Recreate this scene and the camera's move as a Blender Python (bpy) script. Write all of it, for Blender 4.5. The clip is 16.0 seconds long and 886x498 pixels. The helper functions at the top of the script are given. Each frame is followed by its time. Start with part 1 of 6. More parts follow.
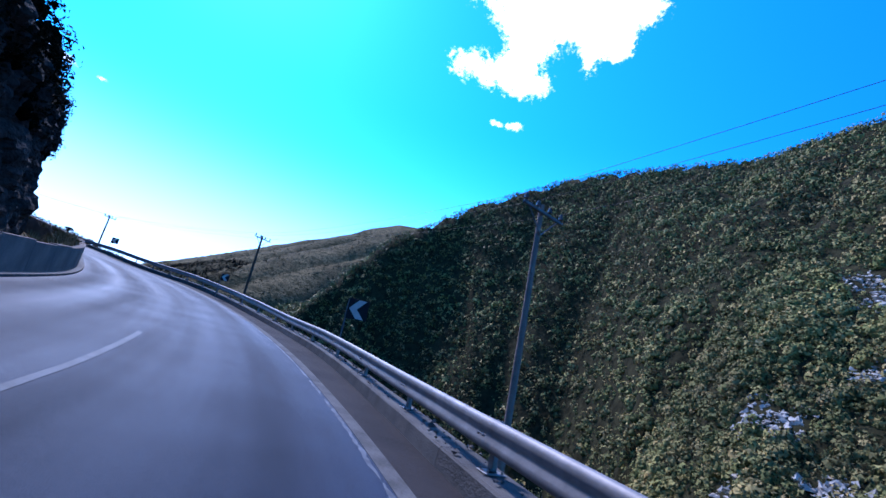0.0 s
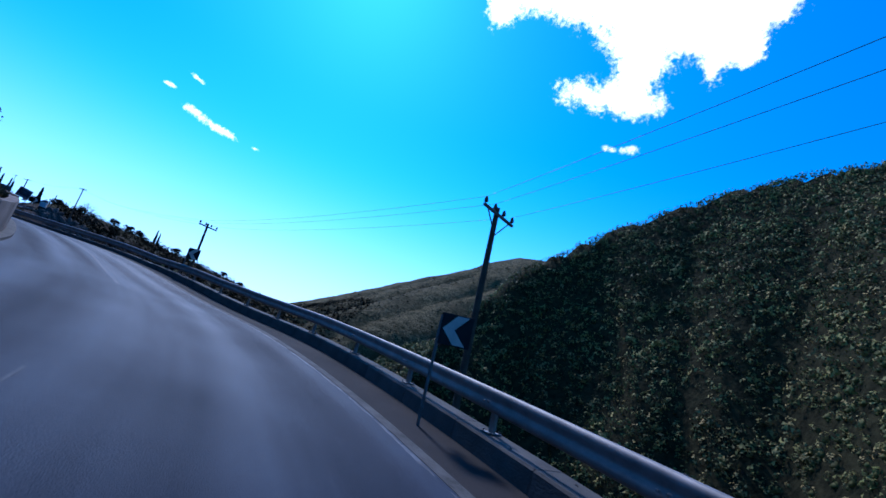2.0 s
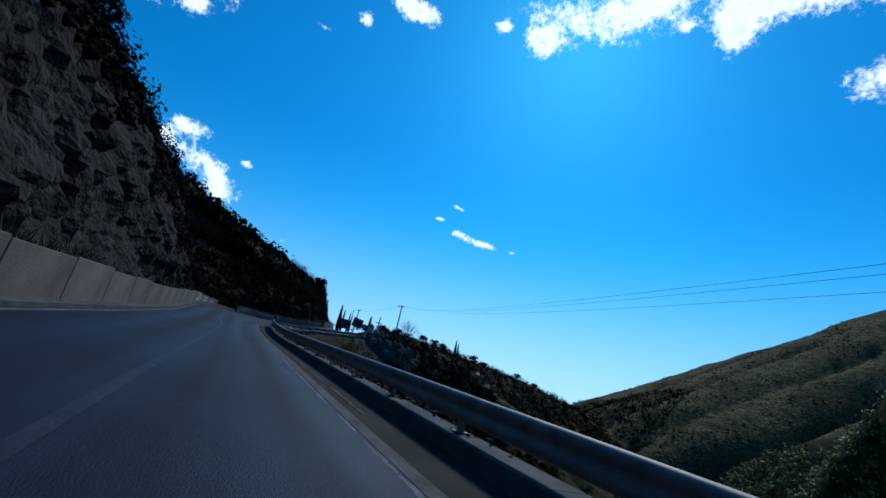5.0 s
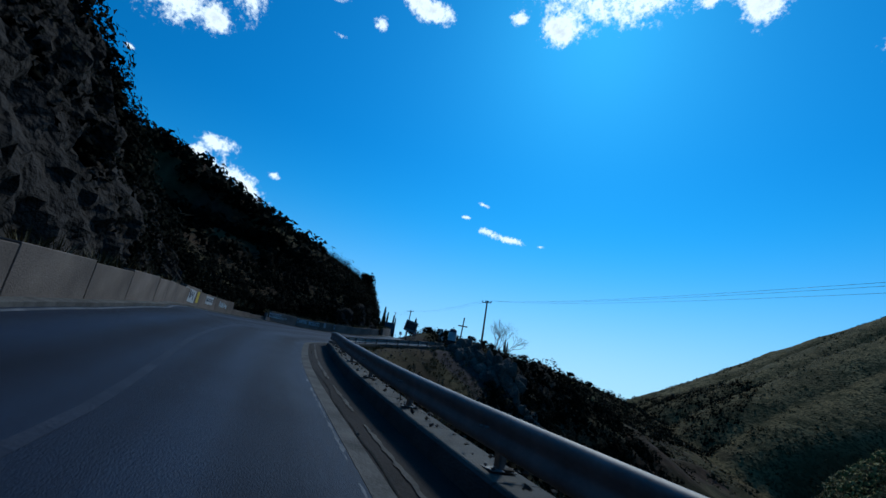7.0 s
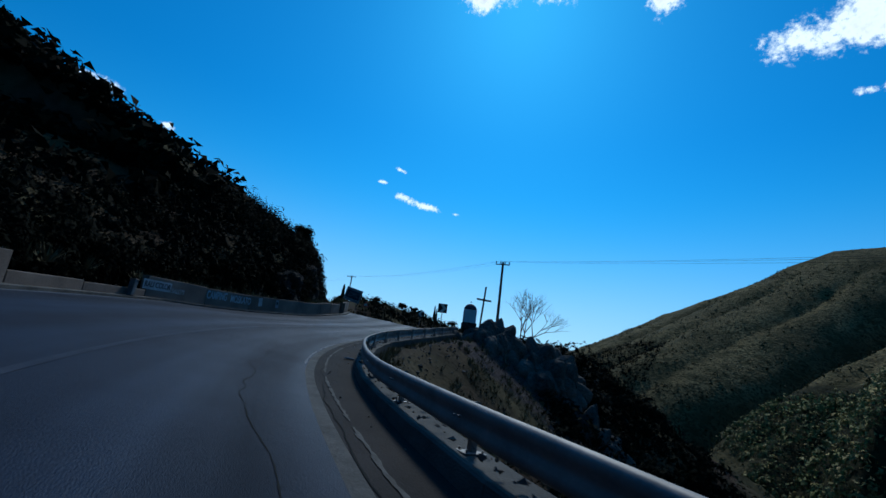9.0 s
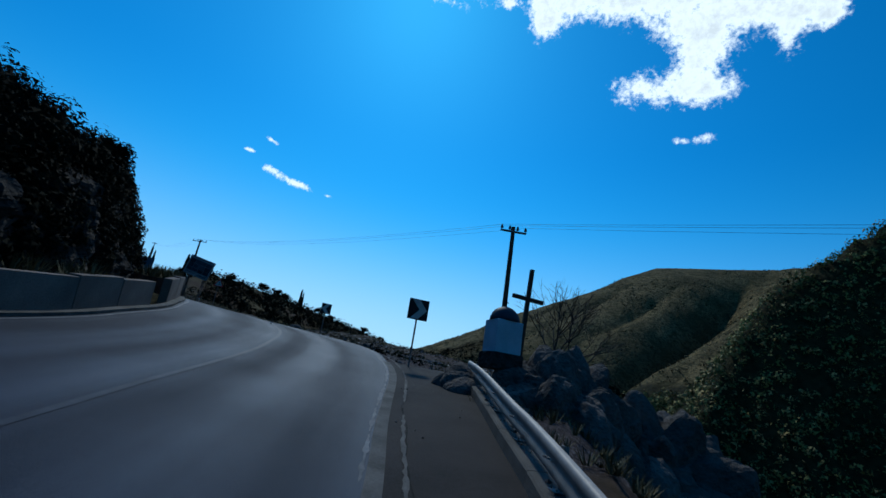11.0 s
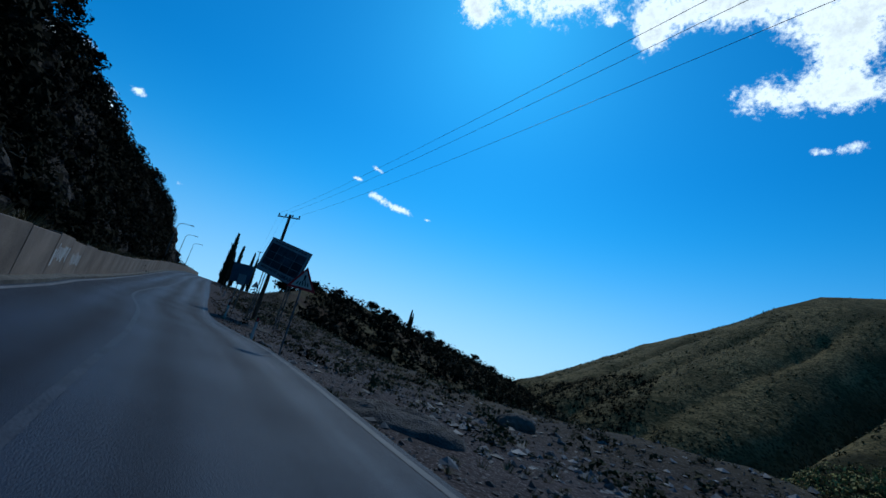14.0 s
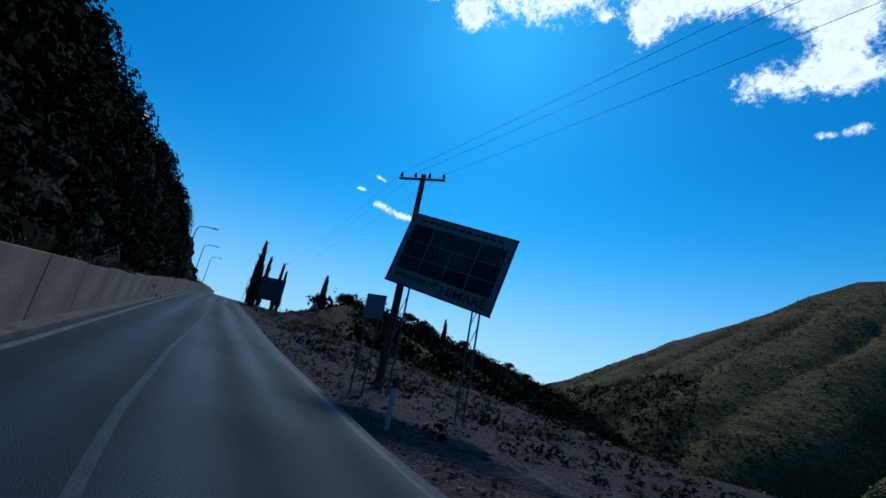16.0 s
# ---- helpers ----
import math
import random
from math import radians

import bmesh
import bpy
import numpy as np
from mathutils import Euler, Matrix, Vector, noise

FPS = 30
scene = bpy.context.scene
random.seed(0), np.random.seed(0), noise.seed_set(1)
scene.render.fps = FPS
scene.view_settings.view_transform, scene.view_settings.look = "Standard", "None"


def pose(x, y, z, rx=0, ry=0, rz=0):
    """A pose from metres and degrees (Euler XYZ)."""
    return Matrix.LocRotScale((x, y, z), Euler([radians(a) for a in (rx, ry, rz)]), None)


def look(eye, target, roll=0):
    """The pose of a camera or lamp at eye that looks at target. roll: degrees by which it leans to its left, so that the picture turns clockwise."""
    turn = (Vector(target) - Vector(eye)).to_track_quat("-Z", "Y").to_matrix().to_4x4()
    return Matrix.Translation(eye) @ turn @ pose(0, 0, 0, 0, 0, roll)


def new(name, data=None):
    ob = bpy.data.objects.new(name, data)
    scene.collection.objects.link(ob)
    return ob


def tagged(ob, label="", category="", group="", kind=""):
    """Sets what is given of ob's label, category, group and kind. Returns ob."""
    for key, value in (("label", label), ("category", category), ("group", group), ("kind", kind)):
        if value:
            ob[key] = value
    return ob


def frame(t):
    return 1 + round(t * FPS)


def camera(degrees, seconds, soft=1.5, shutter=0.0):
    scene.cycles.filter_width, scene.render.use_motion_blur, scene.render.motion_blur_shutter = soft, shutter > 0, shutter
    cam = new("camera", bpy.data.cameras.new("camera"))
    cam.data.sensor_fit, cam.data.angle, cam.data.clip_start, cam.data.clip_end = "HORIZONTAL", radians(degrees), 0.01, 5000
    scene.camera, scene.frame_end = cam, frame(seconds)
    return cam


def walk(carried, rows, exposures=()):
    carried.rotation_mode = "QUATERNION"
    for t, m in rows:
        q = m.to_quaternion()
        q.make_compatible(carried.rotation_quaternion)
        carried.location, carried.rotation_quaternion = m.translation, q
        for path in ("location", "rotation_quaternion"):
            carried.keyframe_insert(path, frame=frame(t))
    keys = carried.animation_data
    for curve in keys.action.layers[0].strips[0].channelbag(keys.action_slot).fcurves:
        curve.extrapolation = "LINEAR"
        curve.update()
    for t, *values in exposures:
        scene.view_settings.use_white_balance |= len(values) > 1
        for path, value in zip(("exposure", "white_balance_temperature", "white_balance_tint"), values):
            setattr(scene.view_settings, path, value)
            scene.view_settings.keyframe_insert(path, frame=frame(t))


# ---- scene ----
cam = camera(90.3, 16.0, soft=1.5, shutter=0.08)
PATH = [
    (0, (-0.006, -0.008, 0.019), (-0.165, 9.678, 2.501), 11.99),
    (0.5, (-2.445, 6.272, 0.158), (-3.072, 15.895, 2.807), 12.12),
    (0.7, (-3.645, 8.765, 0.379), (-4.358, 18.385, 3.014), 12.42),
    (1, (-5.608, 12.762, 0.831), (-6.559, 22.340, 3.541), 13.16),
    (1.5, (-10.062, 19.963, 1.537), (-11.918, 29.464, 4.046), 13.26),
    (2, (-14.692, 26.121, 2.190), (-17.465, 35.345, 4.877), 13.51),
    (2.5, (-19.074, 30.996, 2.917), (-22.889, 39.790, 5.766), 14.65),
    (3, (-24.387, 35.355, 3.504), (-29.159, 43.655, 6.393), 13.79),
    (3.5, (-29.855, 39.084, 4.242), (-35.608, 46.762, 7.064), 12.15),
    (4, (-35.069, 41.531, 4.889), (-41.599, 48.502, 7.851), 12.84),
    (4.5, (-39.648, 43.159, 5.487), (-46.687, 49.506, 8.677), 14.06),
    (4.7, (-41.372, 43.706, 5.681), (-48.647, 49.743, 8.938), 13.45),
    (6.8, (-64.871, 50.896, 8.037), (-72.793, 56.031, 11.334), 10.45),
    (7, (-67.040, 51.275, 8.307), (-74.954, 56.518, 11.453), 10.19),
    (7.5, (-72.655, 52.378, 8.959), (-80.495, 57.661, 12.218), 8.51),
    (8, (-77.764, 53.607, 9.668), (-85.237, 59.446, 12.840), 9.22),
    (8.5, (-82.757, 55.289, 10.438), (-89.836, 61.779, 13.224), 8.58),
    (9, (-88.268, 57.279, 10.862), (-95.015, 64.148, 13.562), 8.00),
    (9.5, (-93.597, 59.641, 11.309), (-99.851, 67.035, 13.802), 6.93),
    (10, (-98.286, 62.512, 11.943), (-103.640, 70.566, 14.489), 5.63),
    (10.2, (-100.098, 63.702, 12.218), (-105.119, 71.926, 14.893), 5.56),
    (12.3, (-114.856, 81.072, 15.752), (-118.664, 89.759, 18.919), 13.09),
    (12.5, (-116.954, 82.626, 15.893), (-121.078, 91.163, 19.073), 14.31),
    (13, (-122.699, 86.482, 16.341), (-127.873, 94.444, 19.474), 14.56),
    (13.5, (-128.631, 89.738, 17.101), (-134.450, 97.306, 20.079), 14.67),
    (14, (-133.749, 92.263, 17.553), (-139.935, 99.543, 20.509), 13.52),
    (14.5, (-138.641, 94.171, 18.110), (-144.966, 101.245, 21.264), 12.71),
    (15, (-143.763, 95.805, 18.567), (-150.119, 102.819, 21.793), 11.29),
    (15.2, (-145.729, 96.473, 18.795), (-152.060, 103.568, 21.892), 10.51),
    (15.5, (-148.781, 97.201, 19.079), (-155.106, 104.268, 22.249), 11.26),
    (16, (-154.067, 98.592, 19.518), (-160.371, 105.736, 22.553), 10.75),
]
EXPOSURE = [(0, 1.62, 5000, 29), (1.0, 1.30, 4900, 25), (2.0, 0.82, 4900, 20), (3.0, 0.38, 5150, 10), (4.5, 0.13, 5450, 1), (7.0, -0.03, 5450, 0), (16, -0.08, 5450, 0)]
walk(cam, [(t, look(eye, target, roll)) for t, eye, target, roll in PATH], EXPOSURE)

# ---- world, sun ----
SUN_AZ, SUN_EL = 37.0, 47.0  # degrees to the left of +y, and up
world = bpy.data.worlds.new("sky")
scene.world = world
world.use_nodes = True
# middle azimuth (left of +y), elevation, half width, half height, tilt (left end up), in degrees
CLOUDS = [(-4.0, 48.0, 9.0, 3.2, 8), (8.3, 46.8, 6.4, 2.2, 3), (-6.8, 44.0, 6.6, 3.0, 8), (-15.3, 42.6, 3.4, 2.3, 14), (-14.8, 39.3, 1.5, 2.3, 10), (-18.8, 40.5, 1.2, 1.6, 12),
          (-5.6, 40.4, 2.9, 2.8, 8), (1.0, 37.0, 4.3, 2.0, 4), (-5.6, 36.4, 3.2, 2.3, 8), (-5.6, 31.1, 1.3, 0.8, 5), (-2.8, 31.2, 0.8, 0.5, 3), (-20.5, 44.5, 3.5, 2.0, 14),
          (36.0, 48.2, 9.0, 3.0, 0), (44.3, 45.5, 2.3, 1.6, 0), (50.7, 46.7, 0.9, 0.7, 0), (22.6, 46.5, 0.8, 0.7, 10), (16.4, 45.0, 2.0, 2.4, 10), (26.5, 49.5, 3.0, 1.5, 0),
          (98.6, 34.5, 6.2, 2.5, -10), (92.4, 35.2, 1.1, 1.1, 0), (89.9, 38.9, 2.0, 2.1, 0), (80.3, 43.7, 1.7, 0.7, 0), (77.5, 39.9, 0.9, 0.4, 0), (72.5, 42.7, 1.1, 0.9, 0),
          (68.6, 46.8, 1.8, 1.1, 0), (64.8, 45.7, 2.5, 1.4, 0), (99.2, 28.5, 0.5, 0.25, 0), (87.6, 23.3, 2.5, 1.2, 6), (84.8, 20.2, 3.2, 1.4, 8), (82.0, 17.8, 2.0, 1.6, 10),
          (89.4, 21.6, 1.0, 1.1, 0), (80.4, 22.0, 0.8, 0.5, 0), (73.2, 14.8, 0.8, 0.5, 0),
          (50.9, 21.4, 1.7, 0.62, 14), (47.4, 20.7, 2.2, 0.5, 5), (43.4, 20.3, 0.6, 0.25, 0), (54.0, 22.9, 0.7, 0.32, 0), (51.9, 24.8, 1.0, 0.3, 12)]


def build_sky():
    nt = world.node_tree
    nodes, links = nt.nodes, nt.links
    nodes.clear()

    def math_node(op, a, b=None, c=None, clamp=False):
        n = nodes.new("ShaderNodeMath")
        n.operation, n.use_clamp = op, clamp
        for i, v in enumerate((a, b, c)):
            if v is None:
                continue
            if isinstance(v, (int, float)):
                n.inputs[i].default_value = v
            else:
                links.new(v, n.inputs[i])
        return n.outputs[0]

    sky = nodes.new("ShaderNodeTexSky")
    sky.sky_type, sky.sun_disc = "NISHITA", False
    sky.sun_elevation, sky.sun_rotation = radians(SUN_EL), radians(-SUN_AZ)
    sky.altitude, sky.air_density, sky.dust_density, sky.ozone_density = 300, 1.0, 0.35, 3.0
    tc = nodes.new("ShaderNodeTexCoord")
    sep = nodes.new("ShaderNodeSeparateXYZ")
    links.new(tc.outputs["Generated"], sep.inputs[0])
    x, y, z = sep.outputs
    az = math_node("MULTIPLY", math_node("ARCTAN2", math_node("MULTIPLY", x, -1.0), y), 57.2958)
    el = math_node("MULTIPLY", math_node("ARCSINE", z), 57.2958)
    field = None
    for a0, e0, ra, rb, lean in CLOUDS:
        across = math_node("MULTIPLY", math_node("SUBTRACT", az, a0), math.cos(radians(e0)))
        rise = math_node("SUBTRACT", el, e0)
        co, si = math.cos(radians(lean)), math.sin(radians(lean))
        du = math_node("ADD", math_node("MULTIPLY", across, co / ra), math_node("MULTIPLY", rise, si / ra))
        dv = math_node("ADD", math_node("MULTIPLY", across, -si / rb), math_node("MULTIPLY", rise, co / rb))
        d2 = math_node("ADD", math_node("MULTIPLY", du, du), math_node("MULTIPLY", dv, dv))
        blob = math_node("POWER", 2.718, math_node("MULTIPLY", d2, -1.1))
        if rb < 0.7:
            blob = math_node("MULTIPLY", blob, 0.85)
        field = blob if field is None else math_node("ADD", field, blob)
    field = math_node("MINIMUM", field, 1.25)
    noises = []
    for scale, detail in ((30.0, 9.0), (9.0, 4.0), (110.0, 5.0)):
        nz = nodes.new("ShaderNodeTexNoise")
        nz.inputs["Scale"].default_value, nz.inputs["Detail"].default_value, nz.inputs["Roughness"].default_value = scale, detail, 0.68
        links.new(tc.outputs["Generated"], nz.inputs["Vector"])
        noises.append(math_node("SUBTRACT", nz.outputs[0], 0.5))
    gate = math_node("MINIMUM", math_node("MULTIPLY", field, 3.0), 1.0)
    dens = math_node("MULTIPLY_ADD", gate, math_node("ADD", math_node("MULTIPLY", noises[2], 1.3), math_node("ADD", math_node("MULTIPLY", noises[0], 1.8), math_node("MULTIPLY", noises[1], 1.3))), field)
    mask = nodes.new("ShaderNodeMapRange")
    mask.interpolation_type = "SMOOTHSTEP"
    mask.inputs["From Min"].default_value, mask.inputs["From Max"].default_value = 0.36, 1.1
    links.new(dens, mask.inputs["Value"])
    inner = nodes.new("ShaderNodeMapRange")
    inner.inputs["From Min"].default_value, inner.inputs["From Max"].default_value = 0.9, 1.6
    inner.inputs["To Min"].default_value, inner.inputs["To Max"].default_value = 1.0, 0.72
    links.new(dens, inner.inputs["Value"])
    # a thin white haze bank low over the sea
    haze = nodes.new("ShaderNodeMapRange")
    haze.interpolation_type = "SMOOTHSTEP"
    haze.inputs["From Min"].default_value, haze.inputs["From Max"].default_value = 31.0, 0.5
    haze.inputs["To Min"].default_value, haze.inputs["To Max"].default_value = 0.0, 0.8
    links.new(el, haze.inputs["Value"])
    tint = nodes.new("ShaderNodeMix")
    tint.data_type, tint.blend_type = "RGBA", "MULTIPLY"
    tint.inputs["Factor"].default_value = 1.0
    links.new(sky.outputs[0], tint.inputs["A"])
    tint.inputs["B"].default_value = (0.185, 0.835, 1.22, 1)
    bg1, bg2 = nodes.new("ShaderNodeBackground"), nodes.new("ShaderNodeBackground")
    links.new(tint.outputs["Result"], bg1.inputs["Color"])
    # brighter towards the sun, deeper away from it
    toward = nodes.new("ShaderNodeVectorMath")
    toward.operation = "DOT_PRODUCT"
    links.new(tc.outputs["Generated"], toward.inputs[0])
    toward.inputs[1].default_value = (-math.sin(radians(SUN_AZ)) * math.cos(radians(SUN_EL)), math.cos(radians(SUN_AZ)) * math.cos(radians(SUN_EL)), math.sin(radians(SUN_EL)))
    glow = nodes.new("ShaderNodeMapRange")
    glow.inputs["From Min"].default_value, glow.inputs["From Max"].default_value = 0.25, 0.97
    glow.inputs["To Min"].default_value, glow.inputs["To Max"].default_value = 0.069, 0.105
    links.new(toward.outputs["Value"], glow.inputs["Value"])
    links.new(glow.outputs[0], bg1.inputs["Strength"])
    bg2.inputs["Color"].default_value = (1, 1, 1, 1)
    links.new(math_node("MULTIPLY", inner.outputs[0], 1.15), bg2.inputs["Strength"])
    mix = nodes.new("ShaderNodeMixShader")
    low = nodes.new("ShaderNodeBackground")
    pale = nodes.new("ShaderNodeMapRange")
    pale.interpolation_type = "SMOOTHSTEP"
    pale.inputs["From Min"].default_value, pale.inputs["From Max"].default_value = 25.0, 1.0
    links.new(el, pale.inputs["Value"])
    bank = nodes.new("ShaderNodeMix")
    bank.data_type = "RGBA"
    links.new(pale.outputs[0], bank.inputs["Factor"])
    bank.inputs["A"].default_value, bank.inputs["B"].default_value = (0.16, 0.68, 1.05, 1), (0.72, 0.89, 1.0, 1)
    links.new(bank.outputs["Result"], low.inputs["Color"])
    low.inputs["Strength"].default_value = 0.9
    veil = nodes.new("ShaderNodeMixShader")
    # thicker towards the sun, thin on the far side of the sky
    aim = math_node("COSINE", math_node("MULTIPLY", math_node("SUBTRACT", az, SUN_AZ), 0.0174533))
    thick = math_node("MULTIPLY_ADD", math_node("POWER", math_node("MAXIMUM", aim, 0.0), 1.5), 0.9, 0.1)
    links.new(math_node("MULTIPLY", haze.outputs[0], thick), veil.inputs[0])
    links.new(bg1.outputs[0], veil.inputs[1])
    links.new(low.outputs[0], veil.inputs[2])
    links.new(mask.outputs[0], mix.inputs[0])
    links.new(veil.outputs[0], mix.inputs[1])
    links.new(bg2.outputs[0], mix.inputs[2])
    out = nodes.new("ShaderNodeOutputWorld")
    links.new(mix.outputs[0], out.inputs[0])


build_sky()
sun = new("sun", bpy.data.lights.new("sun", "SUN"))
sun.data.energy, sun.data.angle, sun.data.color = 1.9, radians(6), (1.0, 0.93, 0.82)
sun.matrix_world = look((0, 0, 200), (200 * math.sin(radians(SUN_AZ)) * math.cos(radians(SUN_EL)),
                                      -200 * math.cos(radians(SUN_AZ)) * math.cos(radians(SUN_EL)), 200 - 200 * math.sin(radians(SUN_EL))))


# ---- materials ----
def material(name, base, other=None, scale=4.0, rough=0.85, metal=0.0, spec=0.12, bump=0.3, bump_scale=None, deep=0.03, spread=0.5, fine=None, random_tint=0.0, island=False, detail=6.0, crown=0.0):
    """Two noise scales between base and other; bump; an optional tint by object or island; crown: how far whole bushes
    differ and how dark the shade painted on their cores is, shaded as round crowns.
    """
    m = bpy.data.materials.new(name)
    m.use_nodes = True
    nodes, links = m.node_tree.nodes, m.node_tree.links
    bsdf = nodes["Principled BSDF"]
    bsdf.inputs["Roughness"].default_value, bsdf.inputs["Metallic"].default_value = rough, metal
    bsdf.inputs["Specular IOR Level"].default_value = spec
    other = other or tuple(c * 0.7 for c in base)
    tc = nodes.new("ShaderNodeTexCoord")
    n1, n2 = nodes.new("ShaderNodeTexNoise"), nodes.new("ShaderNodeTexNoise")
    n1.inputs["Scale"].default_value, n1.inputs["Detail"].default_value = scale, detail
    n2.inputs["Scale"].default_value, n2.inputs["Detail"].default_value = fine or scale * 12, 4
    for n in (n1, n2):
        links.new(tc.outputs["Object"], n.inputs["Vector"])
    add = nodes.new("ShaderNodeMath")
    add.operation = "MULTIPLY_ADD"
    links.new(n2.outputs[0], add.inputs[0])
    add.inputs[1].default_value = 0.5
    links.new(n1.outputs[0], add.inputs[2])
    ramp = nodes.new("ShaderNodeMapRange")
    ramp.inputs["From Min"].default_value, ramp.inputs["From Max"].default_value = 0.75 - spread / 2, 0.75 + spread / 2
    links.new(add.outputs[0], ramp.inputs["Value"])
    mix = nodes.new("ShaderNodeMix")
    mix.data_type = "RGBA"
    links.new(ramp.outputs[0], mix.inputs["Factor"])
    mix.inputs["A"].default_value, mix.inputs["B"].default_value = (*other, 1), (*base, 1)
    colour = mix.outputs["Result"]
    if random_tint:
        src = nodes.new("ShaderNodeNewGeometry").outputs["Random Per Island"] if island else nodes.new("ShaderNodeObjectInfo").outputs["Random"]
        mr = nodes.new("ShaderNodeMapRange")
        mr.inputs["To Min"].default_value, mr.inputs["To Max"].default_value = 1 - random_tint, 1 + random_tint
        links.new(src, mr.inputs["Value"])
        hsv = nodes.new("ShaderNodeHueSaturation")
        links.new(mr.outputs[0], hsv.inputs["Value"])
        links.new(colour, hsv.inputs["Color"])
        colour = hsv.outputs[0]
    if crown:
        a1, a2 = nodes.new("ShaderNodeAttribute"), nodes.new("ShaderNodeAttribute")
        a1.attribute_name, a2.attribute_name = "crown", "tone"
        links.new(a1.outputs["Vector"], bsdf.inputs["Normal"])
        hue, val = nodes.new("ShaderNodeMapRange"), nodes.new("ShaderNodeMapRange")
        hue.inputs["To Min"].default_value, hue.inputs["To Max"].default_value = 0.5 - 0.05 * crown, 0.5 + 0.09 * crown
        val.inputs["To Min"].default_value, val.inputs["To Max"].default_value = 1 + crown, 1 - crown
        # unclamped: tones past 1 carry the inner shade painted on the cores
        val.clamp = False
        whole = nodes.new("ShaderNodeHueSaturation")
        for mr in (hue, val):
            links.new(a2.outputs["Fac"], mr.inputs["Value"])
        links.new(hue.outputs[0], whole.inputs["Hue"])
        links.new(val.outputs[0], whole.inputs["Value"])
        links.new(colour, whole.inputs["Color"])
        colour = whole.outputs[0]
    links.new(colour, bsdf.inputs["Base Color"])
    if bump:
        b = nodes.new("ShaderNodeBump")
        b.inputs["Strength"].default_value, b.inputs["Distance"].default_value = bump, deep
        n3 = nodes.new("ShaderNodeTexNoise")
        n3.inputs["Scale"].default_value, n3.inputs["Detail"].default_value = bump_scale or scale * 8, 5
        links.new(tc.outputs["Object"], n3.inputs["Vector"])
        links.new(n3.outputs[0], b.inputs["Height"])
        links.new(b.outputs[0], bsdf.inputs["Normal"])
    return m


def asphalt_material():
    """Worn asphalt: wheel tracks along the lanes, patches, fine stones."""
    m = bpy.data.materials.new("asphalt")
    m.use_nodes = True
    nodes, links = m.node_tree.nodes, m.node_tree.links
    bsdf = nodes["Principled BSDF"]
    bsdf.inputs["Specular IOR Level"].default_value = 0.14

    def value(name):
        n = nodes.new("ShaderNodeAttribute")
        n.attribute_name = name
        return n.outputs["Fac"]

    def calc(op, a, b):
        n = nodes.new("ShaderNodeMath")
        n.operation = op
        for i, v in enumerate((a, b)):
            if isinstance(v, (int, float)):
                n.inputs[i].default_value = v
            else:
                links.new(v, n.inputs[i])
        return n.outputs[0]

    def noise_at(vector, scale, detail=5):
        n = nodes.new("ShaderNodeTexNoise")
        n.inputs["Scale"].default_value, n.inputs["Detail"].default_value = scale, detail
        links.new(vector, n.inputs["Vector"])
        return n.outputs[0]

    tc = nodes.new("ShaderNodeTexCoord").outputs["Object"]
    along = nodes.new("ShaderNodeCombineXYZ")
    links.new(calc("MULTIPLY", value("along"), 0.035), along.inputs[0])
    links.new(calc("MULTIPLY", value("across"), 0.9), along.inputs[1])
    # four wheel tracks over the width
    tracks = calc("COSINE", calc("MULTIPLY", value("share"), 25.13), 0.0)
    streaks = noise_at(along.outputs[0], 1.0, 6)
    f = calc("ADD", calc("MULTIPLY", tracks, 0.16), calc("MULTIPLY", streaks, 1.1))
    f = calc("ADD", f, calc("MULTIPLY", noise_at(tc, 0.45, 6), 0.5))
    f = calc("ADD", f, calc("MULTIPLY", noise_at(tc, 70.0, 3), 0.6))
    mr = nodes.new("ShaderNodeMapRange")
    mr.inputs["From Min"].default_value, mr.inputs["From Max"].default_value = 0.75, 1.5
    links.new(f, mr.inputs["Value"])
    mix = nodes.new("ShaderNodeMix")
    mix.data_type = "RGBA"
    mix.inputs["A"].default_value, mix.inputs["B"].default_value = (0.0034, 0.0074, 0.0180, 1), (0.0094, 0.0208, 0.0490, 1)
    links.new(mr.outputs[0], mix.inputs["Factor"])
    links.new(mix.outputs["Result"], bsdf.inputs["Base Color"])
    rr = nodes.new("ShaderNodeMapRange")
    rr.inputs["From Min"].default_value, rr.inputs["From Max"].default_value = 0.7, 1.6
    rr.inputs["To Min"].default_value, rr.inputs["To Max"].default_value = 0.82, 0.5
    links.new(f, rr.inputs["Value"])
    links.new(rr.outputs[0], bsdf.inputs["Roughness"])
    b = nodes.new("ShaderNodeBump")
    b.inputs["Strength"].default_value, b.inputs["Distance"].default_value = 0.6, 0.02
    links.new(noise_at(tc, 85.0, 4), b.inputs["Height"])
    links.new(b.outputs[0], bsdf.inputs["Normal"])
    return m


